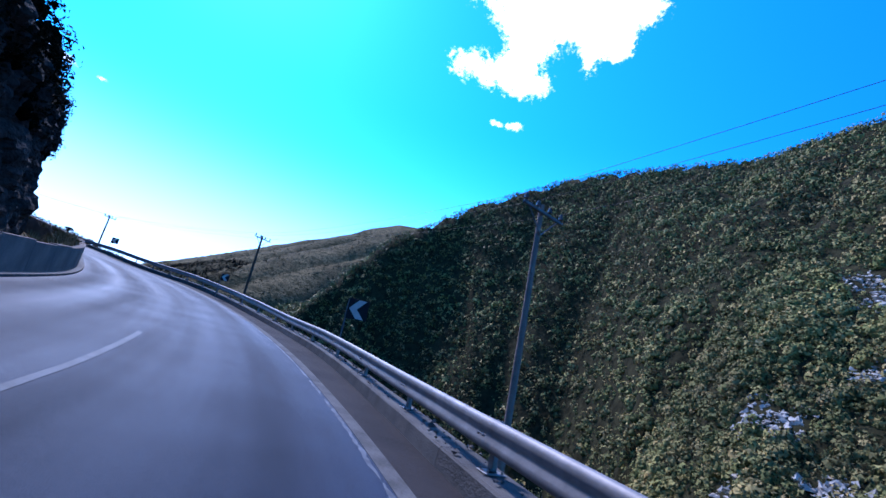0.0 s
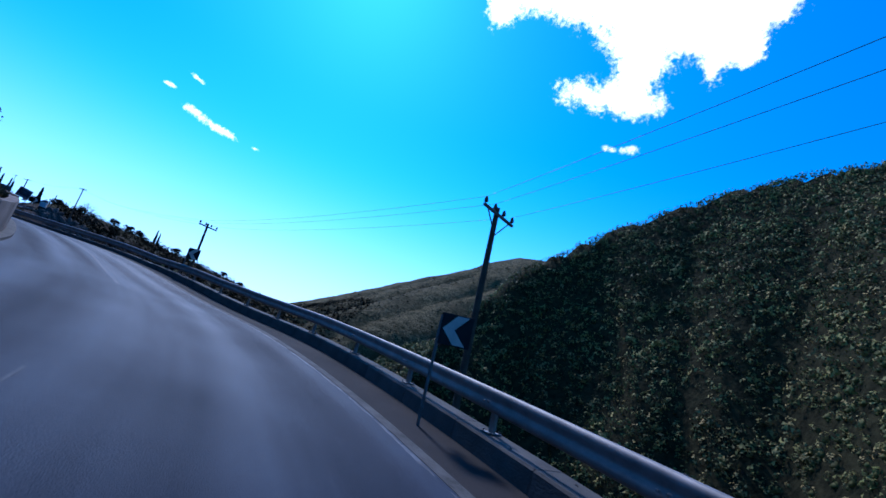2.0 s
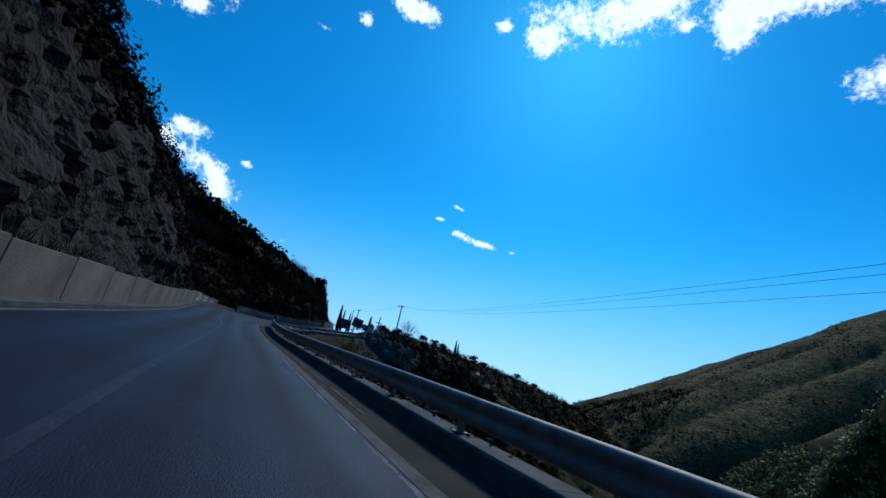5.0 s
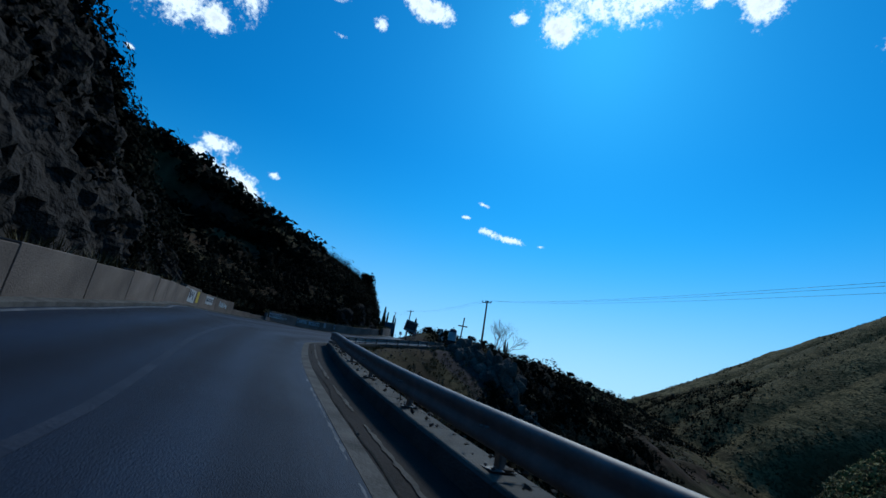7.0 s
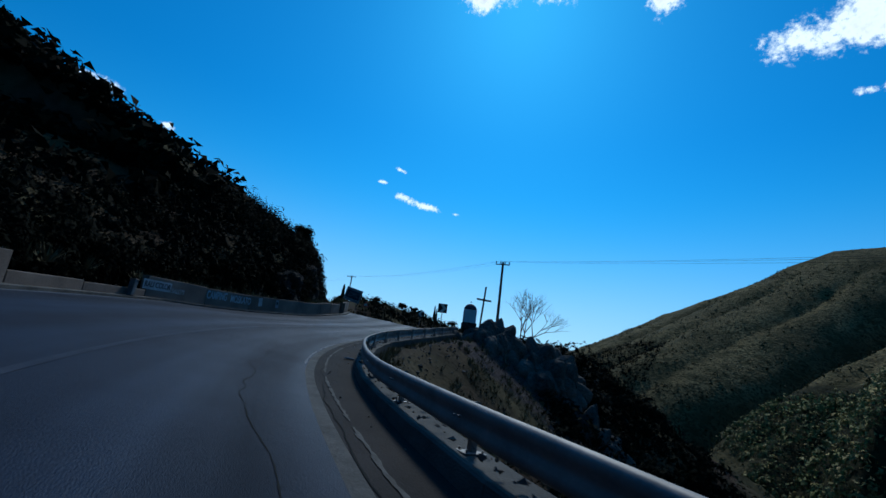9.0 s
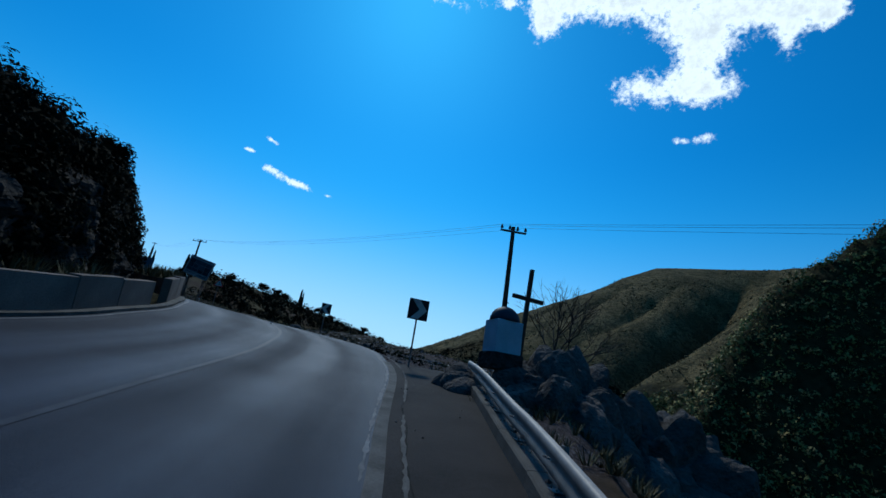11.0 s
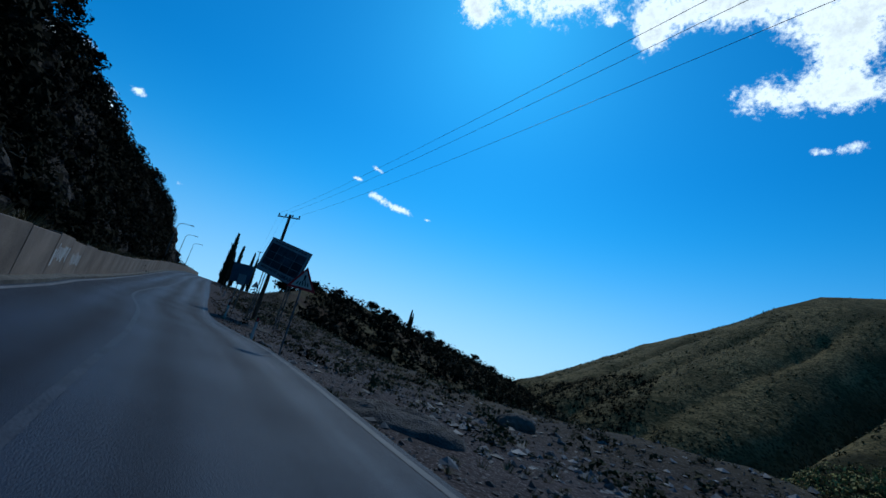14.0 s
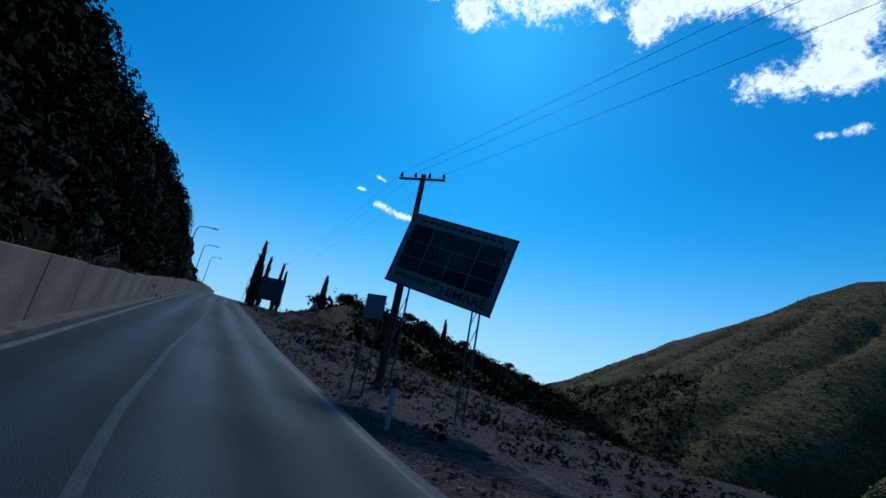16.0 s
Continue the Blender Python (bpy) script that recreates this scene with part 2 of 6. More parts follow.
M = {
    "asphalt": asphalt_material(),
    "gutter": material("gutter_concrete", (0.040, 0.033, 0.031), (0.014, 0.012, 0.012), scale=0.8, fine=30, rough=0.9, bump=0.4, bump_scale=40, spread=0.6),
    "paint": material("road_paint", (0.036, 0.041, 0.058), (0.011, 0.0135, 0.025), scale=2.5, fine=40, rough=0.6, bump=0.2, spread=0.45),
    "worn_paint": material("worn_white_paint", (0.16, 0.165, 0.18), (0.05, 0.053, 0.062), scale=3.0, fine=25, rough=0.7, bump=0.2, spread=0.5),
    "kerb": material("kerb_concrete", (0.12, 0.11, 0.10), (0.055, 0.05, 0.046), scale=1.6, fine=35, rough=0.85, bump=0.5, bump_scale=30, spread=0.6, random_tint=0.12),
    "wall": material("wall_concrete", (0.225, 0.178, 0.148), (0.100, 0.079, 0.067), scale=0.9, fine=18, rough=0.9, bump=0.4, bump_scale=25, spread=0.55, random_tint=0.12),
    "steel": material("galvanised_steel", (0.27, 0.25, 0.24), (0.16, 0.15, 0.145), scale=3.0, fine=30, rough=0.66, spec=0.4, metal=0.6, bump=0.05),
    "steel_dark": material("weathered_steel", (0.20, 0.20, 0.21), (0.10, 0.09, 0.08), scale=4, rough=0.6, metal=0.5, bump=0.2),
    "black_sheet": material("black_sheet", (0.012, 0.012, 0.014), (0.02, 0.02, 0.022), scale=4, rough=0.5, bump=0.0),
    "white_sheet": material("white_sheet", (0.62, 0.53, 0.47), (0.46, 0.39, 0.35), scale=5, rough=0.45, bump=0.0),
    "red_sheet": material("red_sheet", (0.45, 0.03, 0.03), (0.30, 0.02, 0.02), scale=5, rough=0.45, bump=0.0),
    "pole_concrete": material("pole_concrete", (0.30, 0.22, 0.175), (0.17, 0.125, 0.10), scale=2.0, rough=0.85, bump=0.3),
    "pole_wood": material("pole_wood", (0.10, 0.075, 0.055), (0.05, 0.038, 0.03), scale=3.0, rough=0.85, bump=0.4),
    "insulator": material("insulator", (0.10, 0.05, 0.035), (0.05, 0.03, 0.02), scale=5, rough=0.25, spec=0.5, bump=0.0),
    "wire": material("wire", (0.03, 0.03, 0.03), (0.02, 0.02, 0.02), scale=5, rough=0.6, bump=0.0),
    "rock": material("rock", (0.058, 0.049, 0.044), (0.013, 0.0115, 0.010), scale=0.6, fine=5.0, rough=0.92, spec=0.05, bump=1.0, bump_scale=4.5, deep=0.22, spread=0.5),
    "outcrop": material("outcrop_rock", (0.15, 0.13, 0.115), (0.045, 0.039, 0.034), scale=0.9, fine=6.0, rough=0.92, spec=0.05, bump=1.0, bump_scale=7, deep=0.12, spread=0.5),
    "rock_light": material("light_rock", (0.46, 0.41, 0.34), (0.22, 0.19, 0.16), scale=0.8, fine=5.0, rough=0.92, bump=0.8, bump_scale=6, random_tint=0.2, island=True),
    "stone_small": material("small_stones", (0.14, 0.125, 0.115), (0.05, 0.045, 0.042), scale=2.0, rough=0.9, bump=0.3, random_tint=0.35, island=True),
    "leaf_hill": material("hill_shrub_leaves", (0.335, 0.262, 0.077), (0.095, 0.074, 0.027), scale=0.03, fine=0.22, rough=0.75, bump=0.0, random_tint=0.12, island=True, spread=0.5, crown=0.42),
    # near-black base: the backlit slopes' shade is put into the leaf colour
    "leaf_shade_dark": material("shade_dark_shrub_leaves", (0.0085, 0.009, 0.0045), (0.0035, 0.0042, 0.0025), scale=0.2, fine=2.0, rough=0.9, spec=0.02, bump=0.0, random_tint=0.2, island=True, crown=0.35),
    "leaf_far": material("far_scrub", (0.045, 0.040, 0.015), (0.024, 0.023, 0.009), scale=0.05, rough=0.85, bump=0.0, random_tint=0.2, island=True, crown=0.35),
    "dry_grass": material("dry_grass", (0.16, 0.13, 0.07), (0.07, 0.065, 0.03), scale=1.0, rough=0.85, bump=0.0, random_tint=0.4, island=True),
    "cypress": material("cypress_leaves", (0.018, 0.028, 0.012), (0.010, 0.015, 0.008), scale=2.0, rough=0.8, bump=0.0, random_tint=0.3, island=True),
    "bark": material("bark", (0.11, 0.085, 0.065), (0.06, 0.045, 0.035), scale=6.0, rough=0.9, bump=0.5),
    "plaster": material("blue_white_plaster", (0.50, 0.55, 0.60), (0.36, 0.40, 0.45), scale=2.0, rough=0.8, bump=0.1),
    "dome": material("dark_dome", (0.05, 0.06, 0.08), (0.03, 0.035, 0.05), scale=3.0, rough=0.6, bump=0.1),
    "brown_paint": material("brown_paint", (0.06, 0.045, 0.035), (0.035, 0.028, 0.022), scale=3.0, rough=0.7, bump=0.1),
    "board_white": material("board_white", (0.30, 0.31, 0.33), (0.20, 0.21, 0.23), scale=2.0, rough=0.6, bump=0.0),
    "board_dark": material("board_pictures", (0.055, 0.07, 0.085), (0.018, 0.022, 0.028), scale=1.6, fine=5, rough=0.5, bump=0.0, spread=0.4, random_tint=0.5),
    "board_blue": material("board_blue", (0.06, 0.10, 0.14), (0.03, 0.055, 0.08), scale=0.6, rough=0.5, bump=0.0),
    "roof": material("roof_tiles", (0.22, 0.10, 0.06), (0.12, 0.06, 0.04), scale=2.0, rough=0.85, bump=0.3),
    "sea": material("sea_water", (0.10, 0.16, 0.22), (0.08, 0.13, 0.19), scale=0.002, rough=0.3, spec=0.5, bump=0.0),
    "edge_concrete": material("pale_edge_concrete", (0.13, 0.12, 0.11), (0.05, 0.046, 0.042), scale=2.2, fine=25, rough=0.85, bump=0.5, bump_scale=30, spread=0.5),
    "crack": material("crack", (0.008, 0.008, 0.008), (0.014, 0.014, 0.014), scale=5, rough=0.95, bump=0.0),
    "graffiti_white": material("faded_white_paint", (0.52, 0.53, 0.54), (0.30, 0.30, 0.30), scale=3.0, fine=20, rough=0.8, bump=0.0, spread=0.4),
    "graffiti_dark": material("dark_paint", (0.03, 0.03, 0.04), (0.06, 0.06, 0.07), scale=3.0, rough=0.8, bump=0.0),
    "graffiti_blue": material("pale_blue_paint", (0.48, 0.56, 0.60), (0.30, 0.36, 0.40), scale=3.0, fine=20, rough=0.8, bump=0.0, spread=0.4),
    "yellow_paint": material("yellow_paint", (0.55, 0.42, 0.06), (0.40, 0.30, 0.05), scale=3.0, rough=0.7, bump=0.0),
    "gravel": material("grey_gravel", (0.10, 0.093, 0.09), (0.035, 0.032, 0.03), scale=3.0, fine=28, rough=0.9, bump=1.0, bump_scale=22, deep=0.05),
    "rubble": material("rubbish", (0.20, 0.19, 0.185), (0.06, 0.058, 0.06), scale=1.5, rough=0.7, bump=0.0, random_tint=0.5, island=True),
}


# ---- helpers of this scene ----
def part(name, bm, mat, parent=None, label="", smooth=False):
    """Links a bmesh as one mesh object, under a thing or a part if one is given."""
    me = bpy.data.meshes.new(name)
    bm.to_mesh(me)
    bm.free()
    me.materials.append(M[mat])
    if smooth:
        for p in me.polygons:
            p.use_smooth = True
    ob = new(name, me)
    if parent is not None:
        ob.parent = parent
    if label:
        tagged(ob, label)
    return ob


def raw(name, verts, faces, mat, parent=None, smooth=False):
    """A mesh from numpy arrays of corners and of triangles or quads."""
    me = bpy.data.meshes.new(name)
    verts, faces = np.asarray(verts, np.float32), np.asarray(faces, np.int32)
    k = faces.shape[1]
    me.vertices.add(len(verts))
    me.vertices.foreach_set("co", verts.ravel())
    me.loops.add(faces.size)
    me.loops.foreach_set("vertex_index", faces.ravel())
    me.polygons.add(len(faces))
    me.polygons.foreach_set("loop_start", np.arange(0, faces.size, k, dtype=np.int32))
    me.polygons.foreach_set("use_smooth", np.full(len(faces), smooth))
    me.update(calc_edges=True)
    me.materials.append(M[mat])
    ob = new(name, me)
    if parent is not None:
        ob.parent = parent
    return ob


def thing(name, m, label, category, group="", kind=""):
    ob = new(name)
    ob.matrix_world = m
    return tagged(ob, label, category, group, kind)


def box(bm, sx, sy, sz, m=None, bevel=0.0):
    """A box of that size on its base's middle, at the pose m, with worn edges."""
    g = bmesh.ops.create_cube(bm, size=1.0, matrix=(m or Matrix()) @ Matrix.Translation((0, 0, sz / 2)) @ Matrix.Diagonal((sx, sy, sz, 1)))
    if bevel:
        edges = list({e for v in g["verts"] for e in v.link_edges})
        bmesh.ops.bevel(bm, geom=edges, offset=bevel, segments=1, affect="EDGES", profile=0.5)
    return g["verts"]


def tube(bm, a, b, r0, r1, n=10):
    a, b = Vector(a), Vector(b)
    d = b - a
    m = Matrix.Translation((a + b) / 2) @ d.to_track_quat("Z", "Y").to_matrix().to_4x4()
    bmesh.ops.create_cone(bm, cap_ends=True, segments=n, radius1=r0, radius2=r1, depth=d.length, matrix=m)


def boxed(sx, sy, sz, m=None, bevel=0.0):
    bm = bmesh.new()
    box(bm, sx, sy, sz, m, bevel)
    return bm


def tubed(a, b, r0, r1, n=10):
    bm = bmesh.new()
    tube(bm, a, b, r0, r1, n)
    return bm


def plate(points, depth, y0=0.0):
    """A flat plate in the xz plane, of that depth behind y0, from its outline."""
    bm = bmesh.new()
    front = [bm.verts.new((x, y0, z)) for x, z in points]
    back = [bm.verts.new((x, y0 + depth, z)) for x, z in points]
    bm.faces.new(front)
    bm.faces.new(back[::-1])
    n = len(points)
    for i in range(n):
        j = (i + 1) % n
        bm.faces.new((front[j], front[i], back[i], back[j]))
    bmesh.ops.recalc_face_normals(bm, faces=bm.faces)
    return bm


def lettering(name, text, size, mat, parent, m, depth=0.004, width=None, bold=0.02):
    """Flat letters in Blender's own font, as a mesh in the xz plane facing -y."""
    cu = bpy.data.curves.new(name, "FONT")
    cu.body, cu.size, cu.extrude, cu.offset, cu.align_x, cu.align_y = text, size, depth, size * bold, "CENTER", "CENTER"
    tmp = bpy.data.objects.new(name, cu)
    scene.collection.objects.link(tmp)
    me = bpy.data.meshes.new_from_object(tmp.evaluated_get(bpy.context.evaluated_depsgraph_get()))
    bpy.data.objects.remove(tmp)
    if width:
        w = max(v.co.x for v in me.vertices) - min(v.co.x for v in me.vertices)
        me.transform(Matrix.Diagonal((width / w, 1, 1, 1)))
    me.transform(Matrix.Rotation(radians(90), 4, "X"))
    me.materials.clear()
    me.materials.append(M[mat])
    ob = new(name, me)
    ob.parent = parent
    ob.matrix_basis = m
    return ob


# ---- the road's line: the white line at its valley side ----
ROAD = [(9, -16, -3.0), (5, -7, -2.2), (1.4, 0.8, -1.5), (-1.5, 8.2, -1.1), (-5.2, 15.6, -0.5), (-10.9, 25.3, 0.3), (-16.6, 32.4, 1.2),
        (-22.7, 37.6, 2.1), (-29.4, 41.5, 2.9), (-35.5, 44.0, 3.9), (-41.4, 45.7, 4.7), (-50.5, 48.0, 5.6), (-60, 50.5, 6.5),
        (-71.1, 53.3, 7.6), (-78.3, 55.1, 8.5), (-84.8, 57.2, 9.3), (-91.7, 59.8, 9.9), (-98.5, 63.5, 10.6), (-104.5, 68.6, 11.5),
        (-109.1, 75.5, 12.7), (-113.6, 82.6, 13.9), (-119.5, 88.5, 14.8), (-128.3, 93.0, 15.7), (-138.5, 96.8, 16.6), (-146.5, 99.6, 17.4),
        (-154.6, 102.0, 18.1), (-162.1, 105.0, 18.9), (-175.1, 110.4, 20.4), (-189.8, 116.6, 22.4), (-213.8, 126.8, 25.6), (-255.9, 145.6, 30.8), (-329, 178, 38.7)]


def table(*pairs):
    u, v = zip(*pairs)
    return lambda q: np.interp(q, u, v)


# by the number of the control point: road's width to the wall's foot, its rise to that side, kerb's distance from the line
width_at = table((0, 8.2), (5, 7.8), (6, 7.7), (7, 7.2), (8, 6.3), (9, 5.6), (10, 5.2), (12, 5.0), (14, 4.9), (15, 5.4), (16, 6.9), (17, 7.8), (18, 8.6), (19, 8.2),
                 (20, 8.3), (21, 8.2), (22, 7.2), (23, 5.8), (24, 5.4), (25, 5.2), (26, 5.4), (27, 5.8), (31, 6))
bank_at = table((0, 0.3), (8, 0.3), (10, 0.15), (13, 0.35), (15, 0.45), (16, 0.7), (18, 0.8), (19, 0.45), (20, 0.3), (22, 0.4), (31, 0.4))
kerb_at = table((0, 0.8), (2.6, 0.9), (4, 1.3), (5.5, 1.1), (7, 1.6), (8.5, 1.4), (9.5, 1.1), (11, 1.15), (13, 1.0), (16, 1.1), (17.5, 1.15), (18.2, 1.3), (19, 1.9), (20, 2.3))


def spline(points, per):
    p = np.array(points, float)
    p = np.vstack([2 * p[0] - p[1], p, 2 * p[-1] - p[-2]])
    u = np.linspace(0, 1, per, endpoint=False)[:, None]
    rows = [0.5 * (2 * b + (c - a) * u + (2 * a - 5 * b + 4 * c - d) * u ** 2 + (3 * b - a - 3 * c + d) * u ** 3) for a, b, c, d in zip(p, p[1:], p[2:], p[3:])]
    return np.vstack(rows + [p[-2:-1]])


PER = 24
LINE = spline(ROAD, PER)
UU = np.arange(len(LINE)) / PER
TAN = np.gradient(LINE, axis=0)
TAN /= np.linalg.norm(TAN[:, :2], axis=1)[:, None]
RIGHT = np.stack([TAN[:, 1], -TAN[:, 0]], 1)
for _ in range(6):
    RIGHT[1:-1] = (RIGHT[:-2] + 2 * RIGHT[1:-1] + RIGHT[2:]) / 4
RIGHT /= np.linalg.norm(RIGHT, axis=1)[:, None]
STATION = np.r_[0, np.cumsum(np.linalg.norm(np.diff(LINE, axis=0), axis=1))]
WIDTH, BANK, KERB = width_at(UU), bank_at(UU), kerb_at(UU)
# where the white edge line runs past the kerb, and where the lane line runs
EDGE = table((20.2, 0.0), (21, 0.5), (22, 0.5), (22.6, 0.7), (23.5, 0.76), (24.2, 0.67), (24.8, 0.36), (25.2, 0.05), (25.7, -0.14), (26.4, -0.08), (27.2, 0.12), (28.5, 0.3), (31, 0.3))(UU)
LANE = table((0, -3.6), (2.8, -3.72), (3.5, -3.6), (4.3, -3.8), (5.0, -4.05), (6.0, -4.12), (7, -3.72), (7.8, -3.42), (8.7, -2.98), (9.5, -2.63), (10.5, -2.48), (13, -2.1), (14.5, -2.55), (17, -3.22), (18.2, -3.45), (20, -3.75), (21.1, -3.75), (21.6, -3.55), (22.4, -3.3), (23.5, -3.0), (24.3, -3.0), (25, -3.17), (25.6, -3.32), (26.2, -3.28), (27, -2.98), (28.5, -2.7), (31, -2.6))(UU)


def on_road(u, lat, up=0.0):
    """A place by the road: control number, metres to the valley side of its line, metres above its surface."""
    i = u * PER
    p = np.array([np.interp(i, np.arange(len(LINE)), LINE[:, k]) for k in range(3)])
    r = np.array([np.interp(i, np.arange(len(LINE)), RIGHT[:, k]) for k in range(2)])
    z = p[2] + np.interp(u, UU, BANK) * max(0.0, min(1.2, -lat / np.interp(u, UU, WIDTH))) + up
    return np.array([p[0] + r[0] * lat, p[1] + r[1] * lat, z])


def u_of(station):
    return float(np.interp(station, STATION, UU))


def heading(u):
    """The road's turn about z at u: an object built along +y then looks along it."""
    i = min(len(TAN) - 1, int(round(u * PER)))
    return math.degrees(math.atan2(-TAN[i, 0], TAN[i, 1]))


def strip(name, u0, u1, lat0, lat1, up, mat, step=1, thick=0.0, parent=None, rows=1):
    """A band along the road between two distances from its line (numbers or functions of the sample)."""
    idx = np.arange(int(u0 * PER), int(u1 * PER) + 1, step)
    f0 = lat0(idx) if callable(lat0) else np.full(len(idx), lat0)
    f1 = lat1(idx) if callable(lat1) else np.full(len(idx), lat1)
    verts = []
    for k in range(rows + 1):
        lat = f0 + (f1 - f0) * k / rows
        z = LINE[idx, 2] + BANK[idx] * np.clip(-lat / WIDTH[idx], 0, 1.2) + up
        verts.append(np.stack([LINE[idx, 0] + RIGHT[idx, 0] * lat, LINE[idx, 1] + RIGHT[idx, 1] * lat, z], 1))
    n, v, faces = len(idx), np.concatenate(verts), []
    base = np.arange(n - 1)
    for k in range(rows):
        faces.append(np.stack([base + k * n, base + 1 + k * n, base + 1 + (k + 1) * n, base + (k + 1) * n], 1))
    faces = np.concatenate(faces)
    if thick:
        m = len(v)
        low = v.copy()
        low[:, 2] -= thick
        a, b = base, base + rows * n
        faces = np.concatenate([faces, np.stack([a + 1, a, a + m, a + 1 + m], 1), np.stack([b, b + 1, b + 1 + m, b + m], 1)])
        v = np.concatenate([v, low])
    return raw(name, v, faces, mat, parent)


# ---- the ground: one sheet ----
# ridges: corners of their crests, and how steeply the ground falls from them
RIDGES = [
    ([(-222, 145, 29), (-240, 168, 36.5), (-260, 200, 40), (-285, 260, 42), (-300, 330, 41), (-300, 400, 34.5), (-290, 450, 22), (-280, 490, -8)], [0.42] * 8),
    ([(330, 118, 193), (245, 223, 196), (208, 286, 188), (94, 353, 177), (14, 370, 140), (-47, 345, 89), (-78, 316, 38), (-92, 275, 0)], [0.9] * 8),
    ([(419, 704, 250), (201, 760, 245), (42, 810, 239), (-103, 808, 236), (-217, 826, 177), (-321, 859, 130), (-421, 876, 95), (-527, 895, 54), (-746, 885, 25)], [0.52] * 9),
]
cliff_at = table((0, 7), (5, 9), (7.5, 9), (8.5, 4), (9.5, 2.5), (10.4, 5.0), (11.3, 8.5), (14, 8.5), (15.5, 5.5), (17, 1.6), (18.3, 1.8), (20, 4.0), (21.3, 4.4), (22.3, 4.8), (23.3, 6.8), (24.2, 8.5), (27.6, 9), (28.6, 8.6), (29.2, 8), (29.6, 2), (30, 0.4), (31, 0.2))
set_at = table((0, 0.3), (4, 0.8), (5, 1.6), (5.6, 2.6), (6.4, 2.6), (7.3, 1.6), (7.8, 2.0), (8.6, 1.5), (9.5, 0), (19.8, 0), (20.8, 1.0), (22, 1.8), (23, 1.0), (24, 0), (31, 0))  # the cliff stands back from the wall
lean_at = table((0, 0.08), (9.2, 0.08), (10.5, 0.3), (16.6, 0.3), (18.6, 0.4), (24.5, 0.38), (26, 0.34), (27.2, 0.3), (28, 0.25), (29.5, 0.22), (31, 0.1))
rise_at = table((0, 0.7), (8, 0.5), (10, 0.32), (12, 0.5), (16, 0.52), (17.5, 0.50), (19, 0.48), (20.5, 0.46), (22, 0.56), (24, 0.52), (26, 0.45), (28, 0.4), (29.2, 0.3), (29.8, 0.05), (31, 0.04))
flat_at = table((0, 1.7), (9, 2.0), (15, 2.1), (18, 2.6), (19.5, 4.5), (20.4, 9), (21, 15), (22, 18), (24, 17), (26, 14), (31, 14))
fall_at = table((0, 0.95), (10, 0.85), (15, 0.8), (18, 0.85), (20, 0.75), (22, 0.38), (25, 0.34), (28, 0.30), (31, 0.25))
VALLEY = -75.0


def fbm(x, y, scale, octaves=4, seed=0.0):
    """Soft value noise over arrays, about -1 to 1."""
    total, amp, out = 0.0, 1.0, np.zeros_like(x)
    for o in range(octaves):
        fx, fy = x / scale + 17.3 * o + seed, y / scale - 9.7 * o + 3.1 * seed
        ix, iy = np.floor(fx), np.floor(fy)
        tx, ty = fx - ix, fy - iy
        tx, ty = tx * tx * (3 - 2 * tx), ty * ty * (3 - 2 * ty)

        def h(a, b):
            q = np.sin(a * 127.1 + b * 311.7) * 43758.5453
            return q - np.floor(q)
        v = (h(ix, iy) * (1 - tx) + h(ix + 1, iy) * tx) * (1 - ty) + (h(ix, iy + 1) * (1 - tx) + h(ix + 1, iy + 1) * tx) * ty
        out += amp * (2 * v - 1)
        total += amp
        amp, scale = amp * 0.5, scale * 0.5
    return out / total


MID = LINE[:, :2] - RIGHT * (WIDTH / 2)[:, None]


def road_lookup(x, y):
    """The nearest road sample and the distance to the valley side of the line."""
    best = np.full(x.shape, 1e18)
    idx = np.zeros(x.shape, int)
    for k in range(0, len(MID), 4):
        d = (x - MID[k, 0]) ** 2 + (y - MID[k, 1]) ** 2
        near = d < best
        best[near], idx[near] = d[near], k
    base = idx.copy()
    for off in (-3, -2, -1, 1, 2, 3):
        j = np.clip(base + off, 0, len(MID) - 1)
        d = (x - MID[j, 0]) ** 2 + (y - MID[j, 1]) ** 2
        near = d < best
        best[near], idx[near] = d[near], j[near]
    lat = (x - LINE[idx, 0]) * RIGHT[idx, 0] + (y - LINE[idx, 1]) * RIGHT[idx, 1]
    return idx, lat, np.sqrt(best)


